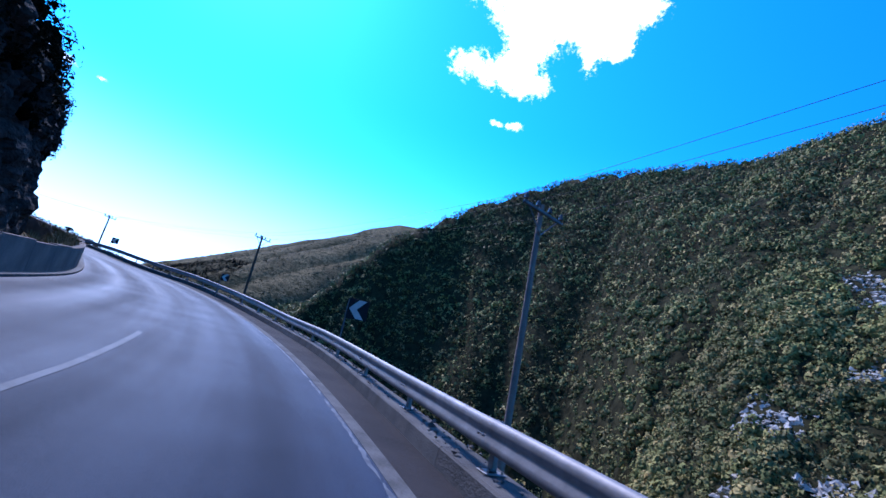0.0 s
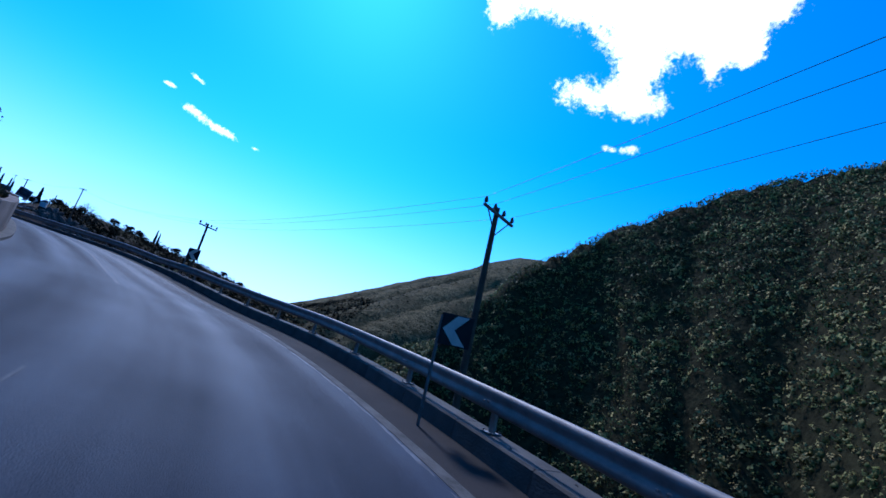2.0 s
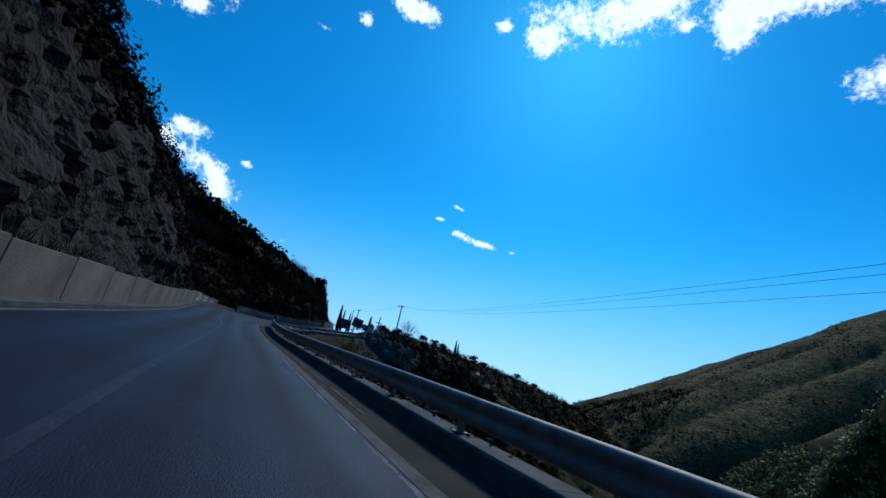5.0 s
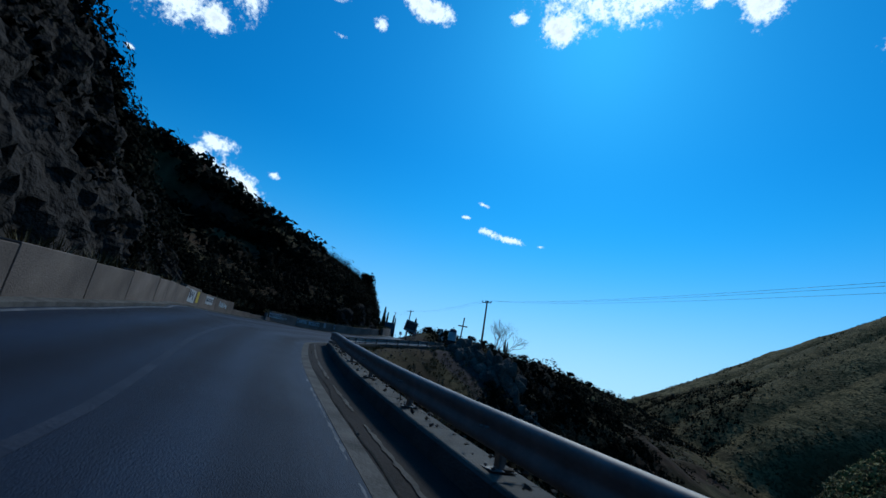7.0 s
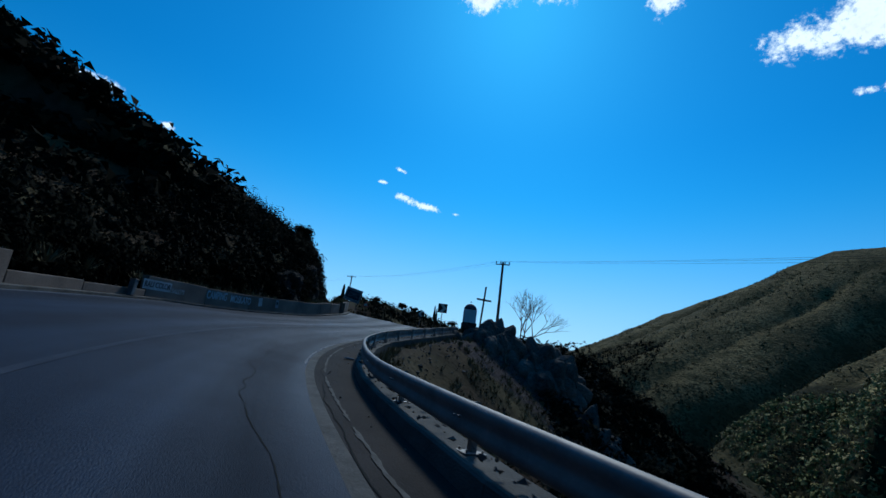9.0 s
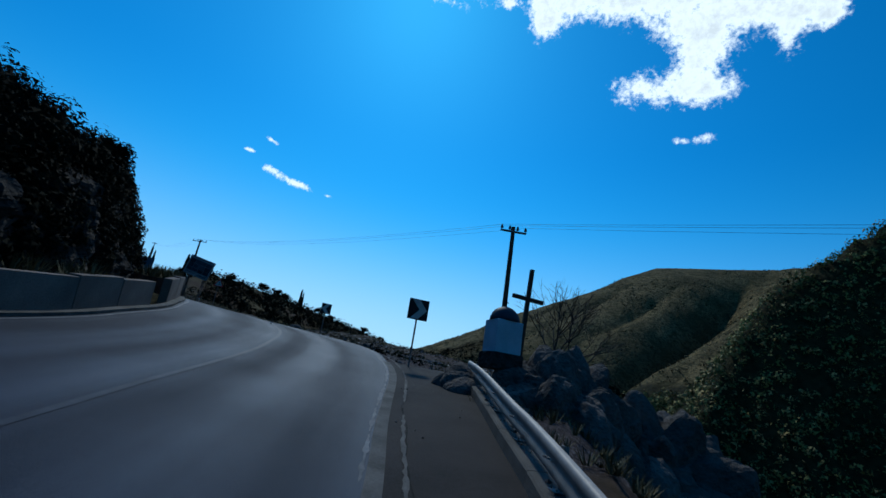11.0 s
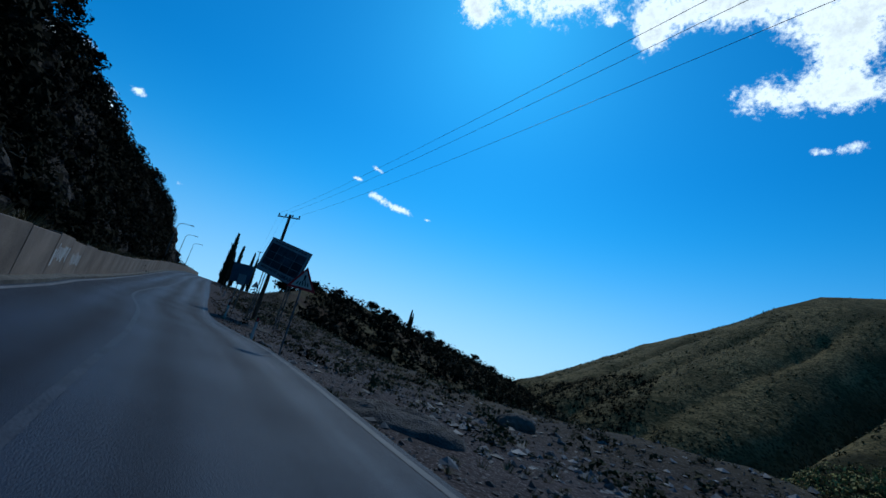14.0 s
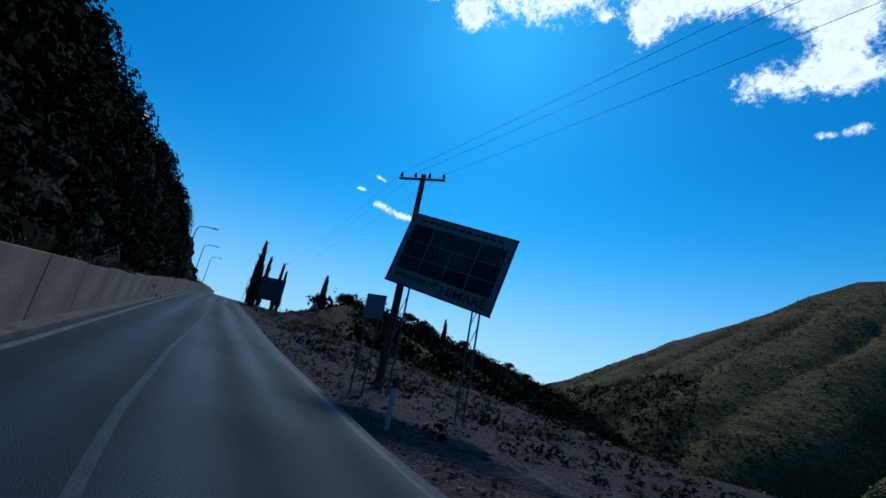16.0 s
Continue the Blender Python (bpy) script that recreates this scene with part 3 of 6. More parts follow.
def ground_height(x, y):
    x, y = np.atleast_1d(np.asarray(x, float)), np.atleast_1d(np.asarray(y, float))
    idx, lat, dist = road_lookup(x, y)
    u = UU[idx]
    far = np.maximum(dist - WIDTH[idx] / 2, 0)  # metres outside the road
    right = lat > -WIDTH[idx] / 2
    zr = LINE[idx, 2]
    w0 = fbm(x, y, 60, 4, 2.0)
    w1 = fbm(x, y, 9, 4, 5.0)
    w2 = fbm(x, y, 2.2, 3, 8.0)
    # valley side
    flat = flat_at(u)
    out = np.maximum(far - flat, 0)
    slope = fall_at(u)
    zv = zr - 0.12 - 0.05 * np.minimum(far, flat) * np.clip(u - 20, 0, 1) - out * slope * (1 + 0.25 * w0) + np.minimum(out, 12) / 12 * (1.6 * w1) + np.clip(far - 2.2, 0, 1) * 0.14 * w2
    heap = np.interp(u, [20.4, 21.2, 23.5, 25.5, 27.5], [0, 1.1, 1.1, 0.5, 0])
    zv = zv + heap * np.exp(-((far - 15.5) / 4.2) ** 2) * (1 + 0.5 * w1)
    # mountain side
    c, up = cliff_at(u), rise_at(u)
    back = far - set_at(u)
    step = np.clip((back - 0.9 - 0.18 * c) / (1.5 + 0.1 * c), 0, 1)
    zm = zr + BANK[idx] - 0.1 + c * step * step * (3 - 2 * step) + np.maximum(back - 2.2 - 0.2 * c, 0) * up * (1 + 0.2 * w0) + np.minimum(np.maximum(back - 2.5, 0), 10) / 10 * 1.8 * w1
    zm = np.minimum(zm, zr + 20 + 0.16 * back + 2 * w1)
    z = np.where(right, zv, zm)
    z = np.where(far < 0.6, zr - 0.35, z)
    z = np.maximum(z, VALLEY + 10 * w0)
    # the hills across the valley
    for number, (crest, falls) in enumerate(RIDGES):
        h, down, along, run = np.full(x.shape, -1e9), np.full(x.shape, 1e9), np.zeros(x.shape), 0.0
        for (ax, ay, az), (bx, by, bz), fa, fb in zip(crest, crest[1:], falls, falls[1:]):
            dx, dy = bx - ax, by - ay
            t = np.clip(((x - ax) * dx + (y - ay) * dy) / (dx * dx + dy * dy), 0, 1)
            d = np.hypot(x - ax - t * dx, y - ay - t * dy)
            along = np.where(d < down, run + t * math.hypot(dx, dy), along)
            down = np.minimum(down, d)
            run += math.hypot(dx, dy)
            fall = fa + t * (fb - fa)
            if number == 1:
                # sunny and gentler to the east, a steep shaded flank to the west
                fall = np.interp(np.degrees(np.arctan2(x, np.maximum(y, 1.0))), [-12, 6, 16, 26, 36], [1.5, 1.48, 1.4, 1.0, 0.88])
            h = np.maximum(h, az + t * (bz - az) - fall * d)
        rough = 16 * fbm(x, y, 95, 4, 11.0) + 5 * fbm(x, y, 22, 3, 4.0)
        away = np.clip((dist - 45) / 60, 0, 1)
        h = h + rough * away * (0.8, 0.75, 0.45)[number] * np.clip(down / 70, 0.15, 1) * (0.2 if number == 0 else 1)
        # gullies: straight down the near hill, slanting over the far one
        if number == 1:
            cut = 1 - np.abs(np.sin(np.pi * (along + 14 * fbm(x, y, 70, 3, 6.0)) / 74))
            h = h - 13 * cut ** 1.6 * np.clip(down / 70, 0, 1) * away
        if number == 2:
            q = 0.91 * x - 0.42 * y + 12 * fbm(x, y, 120, 3, 13.0)
            low = np.clip((down - 25) / 150, 0, 1)
            h = h - 40 * np.exp(-np.abs(q + 312) / 24) * low + 16 * np.exp(-((q + 252) / 34) ** 2) * low
            side = 1 - np.abs(np.sin(np.pi * (q + 312) / 58))
            h = h - 7 * side ** 1.7 * low * (0.55 + 0.9 * np.clip(fbm(x, y, 150, 2, 19.0) + 0.3, 0, 1))
        z = np.where(right | (dist > 200), np.maximum(z, h), z)
    # towards the open sea the land falls away
    sea = np.clip((np.hypot(x + 60, y - 200) - 1150) / 500, 0, 1)
    z = z * (1 - sea) + (-140) * sea
    return z


def ground_at(x, y):
    return float(ground_height(x, y)[0])


def axis_lines(a0, a1, fine, reach, below, above):
    """Grid lines: fine from a0 to a1, moderate for some way on either side, coarse to the horizon."""
    def outwards(way):
        out, at, step = [], 0.0, fine
        while at < reach:
            step = min(step * 1.12, 8.0) if at < way else step * 1.25
            at += step
            out.append(at)
        return np.array(out)
    mid = np.arange(a0, a1, fine)
    return np.concatenate([a0 - outwards(below)[::-1], mid, mid[-1] + outwards(above)])


def build_ground():
    gx, gy = axis_lines(-235, 30, 1.25, 3800, 560, 420), axis_lines(-25, 150, 1.25, 3800, 60, 900)
    x, y = np.meshgrid(gx, gy)
    z = ground_height(x.ravel(), y.ravel())
    nx, ny = len(gx), len(gy)
    base = (np.arange(ny - 1)[:, None] * nx + np.arange(nx - 1)[None]).ravel()
    faces = np.stack([base, base + 1, base + nx + 1, base + nx], 1)
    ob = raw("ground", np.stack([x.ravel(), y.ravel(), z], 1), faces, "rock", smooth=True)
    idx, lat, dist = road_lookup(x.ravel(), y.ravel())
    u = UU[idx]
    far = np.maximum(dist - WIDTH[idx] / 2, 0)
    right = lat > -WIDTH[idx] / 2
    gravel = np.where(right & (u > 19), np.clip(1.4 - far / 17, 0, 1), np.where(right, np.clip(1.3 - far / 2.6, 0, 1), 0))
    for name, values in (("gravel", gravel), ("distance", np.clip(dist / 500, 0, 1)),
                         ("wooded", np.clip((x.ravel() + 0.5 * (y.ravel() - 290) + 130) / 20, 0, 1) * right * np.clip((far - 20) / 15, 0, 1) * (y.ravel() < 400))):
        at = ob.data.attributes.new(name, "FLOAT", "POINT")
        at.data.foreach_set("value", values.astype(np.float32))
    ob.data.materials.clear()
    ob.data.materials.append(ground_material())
    return tagged(ob, "steep scrub-covered mountainside with bare earth, gravel and rock", "ground", kind="structure")


def ground_material():
    m = bpy.data.materials.new("ground_earth")
    m.use_nodes = True
    nodes, links = m.node_tree.nodes, m.node_tree.links
    bsdf = nodes["Principled BSDF"]
    bsdf.inputs["Roughness"].default_value = 0.95
    bsdf.inputs["Specular IOR Level"].default_value = 0.04
    tc = nodes.new("ShaderNodeTexCoord")

    def noise_node(scale, detail=5):
        n = nodes.new("ShaderNodeTexNoise")
        n.inputs["Scale"].default_value, n.inputs["Detail"].default_value = scale, detail
        links.new(tc.outputs["Object"], n.inputs["Vector"])
        return n.outputs[0]

    def blend(fac, a, b, lo=None, hi=None):
        if lo is not None:
            mr = nodes.new("ShaderNodeMapRange")
            mr.inputs["From Min"].default_value, mr.inputs["From Max"].default_value = lo, hi
            links.new(fac, mr.inputs["Value"])
            fac = mr.outputs[0]
        mx = nodes.new("ShaderNodeMix")
        mx.data_type = "RGBA"
        links.new(fac, mx.inputs["Factor"])
        for key, v in (("A", a), ("B", b)):
            if isinstance(v, tuple):
                mx.inputs[key].default_value = (*v, 1)
            else:
                links.new(v, mx.inputs[key])
        return mx.outputs["Result"]

    earth = blend(noise_node(0.7), (0.026, 0.015, 0.010), (0.062, 0.038, 0.025), 0.35, 0.65)
    scrub = blend(noise_node(0.25), (0.034, 0.030, 0.014), (0.088, 0.070, 0.034), 0.38, 0.66)
    land = blend(noise_node(0.06, 6), scrub, earth, 0.46, 0.64)
    gravel = blend(noise_node(9.0), (0.020, 0.016, 0.016), (0.060, 0.047, 0.046), 0.35, 0.65)
    gravel = blend(noise_node(17.0, 3), gravel, (0.150, 0.130, 0.130), 0.57, 0.66)
    at = nodes.new("ShaderNodeAttribute")
    at.attribute_name = "gravel"
    near = blend(at.outputs["Fac"], land, gravel)
    grass = blend(noise_node(0.022, 8), (0.090, 0.068, 0.030), (0.180, 0.132, 0.060), 0.36, 0.62)
    grass = blend(noise_node(0.55, 6), grass, (0.036, 0.031, 0.013), 0.50, 0.60)
    grass = blend(noise_node(0.12, 6), grass, (0.060, 0.050, 0.021), 0.50, 0.62)
    at2 = nodes.new("ShaderNodeAttribute")
    at2.attribute_name = "distance"
    at3 = nodes.new("ShaderNodeAttribute")
    at3.attribute_name = "wooded"
    # leaf-litter soil, its colour also darkened for shade in the shrubs' gaps
    shaded_soil = blend(noise_node(0.3), (0.014, 0.013, 0.006), (0.034, 0.030, 0.013), 0.35, 0.65)
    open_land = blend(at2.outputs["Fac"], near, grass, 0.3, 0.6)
    links.new(blend(at3.outputs["Fac"], open_land, shaded_soil), bsdf.inputs["Base Color"])
    b = nodes.new("ShaderNodeBump")
    b.inputs["Strength"].default_value, b.inputs["Distance"].default_value = 0.8, 0.12
    links.new(noise_node(3.0, 8), b.inputs["Height"])
    tufty = nodes.new("ShaderNodeBump")
    tufty.inputs["Distance"].default_value = 2.2
    links.new(at2.outputs["Fac"], tufty.inputs["Strength"])
    links.new(noise_node(0.4, 6), tufty.inputs["Height"])
    links.new(tufty.outputs[0], b.inputs["Normal"])
    links.new(b.outputs[0], bsdf.inputs["Normal"])
    return m


build_ground()
sea = raw("sea", [(-4500, -4500, -132), (4500, -4500, -132), (4500, 4500, -132), (-4500, 4500, -132)], [(0, 1, 2, 3)], "sea")
tagged(sea, "calm hazy open sea far below", "sea", kind="structure")

# ---- road ----
def road_marks(ob):
    """How far along, and how far across, each corner of the road lies."""
    co = np.empty(len(ob.data.vertices) * 3, np.float32)
    ob.data.vertices.foreach_get("co", co)
    co = co.reshape(-1, 3)
    idx, lat, dist = road_lookup(co[:, 0].astype(float), co[:, 1].astype(float))
    for name, values in (("along", STATION[idx]), ("across", lat), ("share", -lat / WIDTH[idx])):
        ob.data.attributes.new(name, "FLOAT", "POINT").data.foreach_set("value", values.astype(np.float32))


# how far the edge of the asphalt moves in through the bend
SHIFT = table((0, 0), (15.6, 0), (16.5, -0.04), (17.3, -0.2), (18.5, -0.24), (19.4, -0.15), (20.2, 0.0))(UU)
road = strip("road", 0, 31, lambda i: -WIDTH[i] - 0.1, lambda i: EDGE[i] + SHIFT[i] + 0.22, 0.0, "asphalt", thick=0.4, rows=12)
road_marks(road)
tagged(road, "worn grey asphalt mountain road", "road", kind="structure")
edge_line = strip("edge_line", 20.2, 31, lambda i: EDGE[i] - 0.07, lambda i: EDGE[i] + 0.07, 0.006, "paint", parent=road)


def worn_line(u0, u1, lat, wide, seed, mat="worn_paint"):
    """What is left of a painted line: ragged pieces with bare gaps between them."""
    g = np.random.default_rng(seed)
    at, end = float(np.interp(u0, UU, STATION)), float(np.interp(u1, UU, STATION))
    v, faces = [], []
    while at < end:
        length = g.uniform(0.8, 4.5)
        n = max(3, int(length / 0.12))
        for i in range(n):
            taper = min(1.0, 0.35 + 0.2 * min(i, n - 1 - i))
            a, b = lat - wide * taper * g.uniform(0.15, 1.0), lat + wide * taper * g.uniform(0.15, 1.0)
            u = u_of(at + length * i / (n - 1))
            a, b = (q + float(np.interp(u, UU, SHIFT)) for q in (a, b))
            v += [on_road(u, a, 0.0065), on_road(u, b, 0.0065)]
            if i:
                k = len(v)
                faces.append((k - 4, k - 3, k - 1, k - 2))
        at += length + g.uniform(0.05, 0.7) * g.choice((0.3, 1.0, 1.8))
    return raw("edge_line", v, faces, mat, road)


worn_line(0.3, 20.2, 0.03, 0.055, 3)
tagged(edge_line, "worn white edge line")
edge_strip = strip("edge_strip", 0, 20.2, lambda i: SHIFT[i] + 0.09, lambda i: SHIFT[i] + 0.30, 0.008, "edge_concrete", thick=0.3)
tagged(edge_strip, "pale worn concrete edge strip beside the asphalt", "edge strip", kind="structure")
gutter = strip("gutter", 0, 20.2, lambda i: SHIFT[i] + 0.30, lambda i: KERB[i] + 0.1, -0.004, "gutter", thick=0.3)
tagged(gutter, "cracked stained concrete gutter between asphalt and kerb", "gutter", kind="structure")
tagged(worn_line(11, 20, 0.55, 0.05, 6, "edge_concrete"), "thin streak of cement left in the gutter")
wall_line = strip("edge_line", 9.5, 31, lambda i: -WIDTH[i] + 0.36, lambda i: -WIDTH[i] + 0.47, 0.006, "worn_paint", parent=road)
tagged(wall_line, "pale edge line along the wall's foot")


def middle_line():
    """The worn middle line: broad and faint, narrow and fresh for a stretch through the bend."""
    half = table((0, 0.06), (4.2, 0.06), (4.5, 0.018), (6.0, 0.018), (6.6, 0.045), (9, 0.06), (31, 0.05))(UU)
    for u0, u1 in ((0.2, 3.55), (5.0, 6.0), (7.4, 31)):
        strip("lane_mark", u0, u1, lambda i: LANE[i] - half[i], lambda i: LANE[i] + half[i], 0.006, "paint", parent=road)


middle_line()


# ---- kerb, guardrail, wall ----
def placed(u, lat, up=0.0, turn=0.0):
    p = on_road(u, lat, up)
    return pose(*p, 0, 0, heading(u) + turn)


rail_at = table((0, 0.82), (4.5, 0.84), (5.2, 0.97), (7, 1.0), (8, 1.02), (8.6, 0.92), (9.3, 0.72), (13, 0.74), (15.8, 0.75), (16.6, 0.66), (17.5, 0.68), (20, 0.72))


def kerb_top(u):
    return 0.30 + 0.4 * (float(rail_at(u)) - 0.93)


def kerb_block_mesh(length):
    bm = bmesh.new()
    prof = [(0.0, -0.3), (0.03, 0.26), (0.06, 0.29), (0.5, 0.30), (0.52, -0.3)]
    a = [bm.verts.new((x, 0, z)) for x, z in prof]
    b = [bm.verts.new((x, length, z)) for x, z in prof]
    for i in range(len(prof) - 1):
        bm.faces.new((a[i], a[i + 1], b[i + 1], b[i]))
    bm.faces.new(a[::-1])
    bm.faces.new(b)
    bmesh.ops.recalc_face_normals(bm, faces=bm.faces)
    me = bpy.data.meshes.new("kerb_block")
    bm.to_mesh(me)
    bm.free()
    me.materials.append(M["kerb"])
    return me


def build_kerb():
    top = tagged(new("kerb"), "low stained concrete kerb under the guardrail", "kerb", kind="structure")
    me = kerb_block_mesh(2.0)
    s = STATION[int(0.6 * PER)]
    end = STATION[int(20.0 * PER)]
    while s < end:
        u = u_of(s)
        a, b = on_road(u, float(np.interp(u, UU, KERB))), on_road(u_of(s + 1.985), float(np.interp(u_of(s + 1.985), UU, KERB)))
        d = Vector(b - a)
        ob = new("kerb_block", me)
        ob.parent = top
        yaw = math.atan2(-d.x, d.y)
        ob.matrix_basis = Matrix.Translation(a) @ Matrix.Rotation(yaw, 4, "Z") @ Matrix.Rotation(math.asin(d.z / d.length), 4, "X") @ Matrix.Diagonal((1, d.length / 2.0, kerb_top(u) / 0.3, 1))
        s += 2.0
    return top


def build_guardrail():
    top = tagged(new("guardrail"), "galvanised steel W-beam guardrail bolted to the kerb", "guardrail")
    idx = np.arange(int(0.6 * PER), int(19.9 * PER) + 1, 2)
    # the W profile: out from the road, up
    prof = [(0.03, 0.55), (-0.02, 0.565), (-0.042, 0.60), (-0.04, 0.65), (-0.018, 0.69), (-0.018, 0.725), (-0.04, 0.765), (-0.045, 0.81), (-0.03, 0.845), (0.0, 0.862), (0.035, 0.86)]
    prof = [(x, (z - 0.86) * 1.12 + 0.93) for x, z in prof]
    k, n, off = len(prof), len(idx), KERB[idx] + 0.17
    verts = []
    for side in (0.0, 0.012):
        for x, z in prof:
            lat = off + x + side
            verts.append(np.stack([LINE[idx, 0] + RIGHT[idx, 0] * lat, LINE[idx, 1] + RIGHT[idx, 1] * lat, LINE[idx, 2] + z - 0.93 + rail_at(UU[idx])], 1))
    v = np.concatenate(verts)
    base = np.arange(n - 1)
    faces = []
    for side in (0, 1):
        for j in range(k - 1):
            a, b = (side * k + j) * n, (side * k + j + 1) * n
            faces.append(np.stack([base + a, base + 1 + a, base + 1 + b, base + b], 1)[:, :: 1 if side else -1])
    for j in (0, k - 1):
        a, b = j * n, (k + j) * n
        faces.append(np.stack([base + a, base + 1 + a, base + 1 + b, base + b], 1))
    raw("beam", v, np.concatenate(faces), "steel", top, smooth=True)
    # posts: a C section on a bolted plate, with a spacer to the beam
    pm = bmesh.new()
    box(pm, 0.012, 0.10, 0.62, Matrix.Translation((0.0, 0, 0.0)))
    box(pm, 0.05, 0.012, 0.62, Matrix.Translation((0.03, 0.05, 0.0)))
    box(pm, 0.05, 0.012, 0.62, Matrix.Translation((0.03, -0.05, 0.0)))
    box(pm, 0.09, 0.07, 0.16, Matrix.Translation((-0.05, 0, 0.36)), 0.006)
    post = bpy.data.meshes.new("post")
    pm.to_mesh(post)
    pm.free()
    pm = bmesh.new()
    box(pm, 0.26, 0.24, 0.016, Matrix.Translation((0.02, 0, 0)), 0.004)
    for bx in (-0.07, 0.11):
        for by in (-0.085, 0.085):
            tube(pm, (bx, by, 0.016), (bx, by, 0.05), 0.013, 0.013, 6)
    foot = bpy.data.meshes.new("base_plate")
    pm.to_mesh(foot)
    pm.free()
    pm = bmesh.new()
    tube(pm, (-0.01, 0, 0.0), (-0.045, 0, 0.0), 0.018, 0.014, 8)
    bolt = bpy.data.meshes.new("bolt")
    pm.to_mesh(bolt)
    pm.free()
    for me in (post, foot, bolt):
        me.materials.append(M["steel"])
    post_station = table((-6, 3.1), (0, 22.9), (3, 32.6), (6, 43.9), (8, 52.1), (12, 64.4), (18, 81.4), (21, 89.2), (30, 114.2), (35, 128.4), (44, 153.2), (58, 181.2))
    for number in range(-5, 58):
        s = float(post_station(number))
        u = u_of(s)
        if u > 19.85:
            break
        m = placed(u, float(np.interp(u, UU, KERB)) + 0.28, kerb_top(u))
        p = new("post", post)
        p.parent, p.matrix_basis = top, m @ Matrix.Diagonal((1, 1, (float(rail_at(u)) - kerb_top(u) - 0.01) / 0.62, 1))
        q = new("base_plate", foot)
        q.parent = p
        for by in (-0.06, 0.06):
            b = new("bolt", bolt)
            b.parent, b.matrix_basis = p, pose(-0.16, by, 0.43)
    return top


PANELS = []
height_at = table((3, 1.2), (10, 1.1), (13, 0.97), (20.3, 0.95), (23, 1.25))


def build_wall(name, u0, u1, setback, label, low=()):
    """A concrete wall of cast panels along the mountain side."""
    top = tagged(new(name), label, "wall", kind="structure")
    s, end, n = STATION[int(u0 * PER)], STATION[int(u1 * PER)], 0
    while s < end:
        ua, ub = u_of(s), u_of(s + 2.97)
        um = (ua + ub) / 2
        h = float(height_at(um))
        for l0, l1, hh in low:
            if l0 <= um < l1:
                h = hh
        a = on_road(ua, -float(np.interp(ua, UU, WIDTH)) - setback)
        b = on_road(ub, -float(np.interp(ub, UU, WIDTH)) - setback)
        d = Vector(b - a)
        if h > 0:
            bm = bmesh.new()
            box(bm, 0.32, d.length, h + 0.4 + 0.03 * math.sin(n * 2.7), Matrix.Translation((-0.16, d.length / 2, -0.4)), 0.015)
            ob = part("panel", bm, "wall", top)
            ob.matrix_basis = Matrix.Translation(a) @ Matrix.Rotation(math.atan2(-d.x, d.y), 4, "Z") @ Matrix.Rotation(math.asin(d.z / d.length), 4, "X")
            PANELS.append((s, ob, h))
        s += 3.0
        n += 1
    return top


build_kerb()
build_guardrail()
build_wall("wall_1", 3.0, 15.9, 0.0, "grey stained concrete retaining wall along the cliff foot")
build_wall("wall_2", 16.0, 31, 0.0, "grey concrete roadside wall with painted lettering", low=((16.0, 16.37, 1.1), (17.25, 17.8, 0.4), (20.4, 20.8, 0.0)))
foot = strip("footing", 3, 31, lambda i: -WIDTH[i], lambda i: -WIDTH[i] + 0.28, 0.09, "edge_concrete", thick=0.3)
tagged(foot, "pale concrete footing strip along the wall", "footing", kind="structure")


def build_cliff(name, u0, u1, label, rows=44):
    """A broken rock face behind the wall."""
    idx = np.arange(int(u0 * PER), int(u1 * PER) + 1)
    n, verts = len(idx), []
    ends = np.minimum(1, np.minimum(np.arange(n), np.arange(n)[::-1]) / 16.0)
    for k in range(rows + 4):
        t = min(1.0, k / rows)
        past = max(0, k - rows)
        h = (cliff_at(UU[idx]) * 1.12 + 0.4) * ends
        z = LINE[idx, 2] + BANK[idx] - 0.4 + t * h
        q = STATION[idx]
        a, b = q * 0.94 + z * 0.34, z * 0.94 - q * 0.34  # tilted strata
        bumps = 0.8 * fbm(a, b * 1.6, 3.4, 3, 21.0) + 0.9 * np.abs(fbm(a * 1.3, b * 0.6, 1.9, 3, 33.0)) - 0.3 + 0.25 * np.floor(3.0 * fbm(a * 2.0, b, 1.6, 2, 41.0)) / 2
        bumps = bumps + 0.22 * fbm(q * 3.1, z * 2.3, 0.8, 3, 51.0)
        lat = -WIDTH[idx] - 0.75 - set_at(UU[idx]) - lean_at(UU[idx]) * t * h - 0.35 - bumps * (0.35 + 0.65 * min(1, t * 4)) - 1.2 * max(0, t - 0.85) / 0.15 - 1.3 * past
        z = z - 0.25 * past ** 2
        verts.append(np.stack([LINE[idx, 0] + RIGHT[idx, 0] * lat, LINE[idx, 1] + RIGHT[idx, 1] * lat, z], 1))
    base = np.arange(n - 1)
    faces = [np.stack([base + k * n, base + (k + 1) * n, base + (k + 1) * n + 1, base + k * n + 1], 1) for k in range(rows + 3)]
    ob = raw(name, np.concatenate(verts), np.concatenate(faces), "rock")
    return tagged(ob, label, "cliff", kind="structure")


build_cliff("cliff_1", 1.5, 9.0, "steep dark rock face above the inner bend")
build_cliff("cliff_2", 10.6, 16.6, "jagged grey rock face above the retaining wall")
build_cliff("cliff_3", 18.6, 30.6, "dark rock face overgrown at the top")


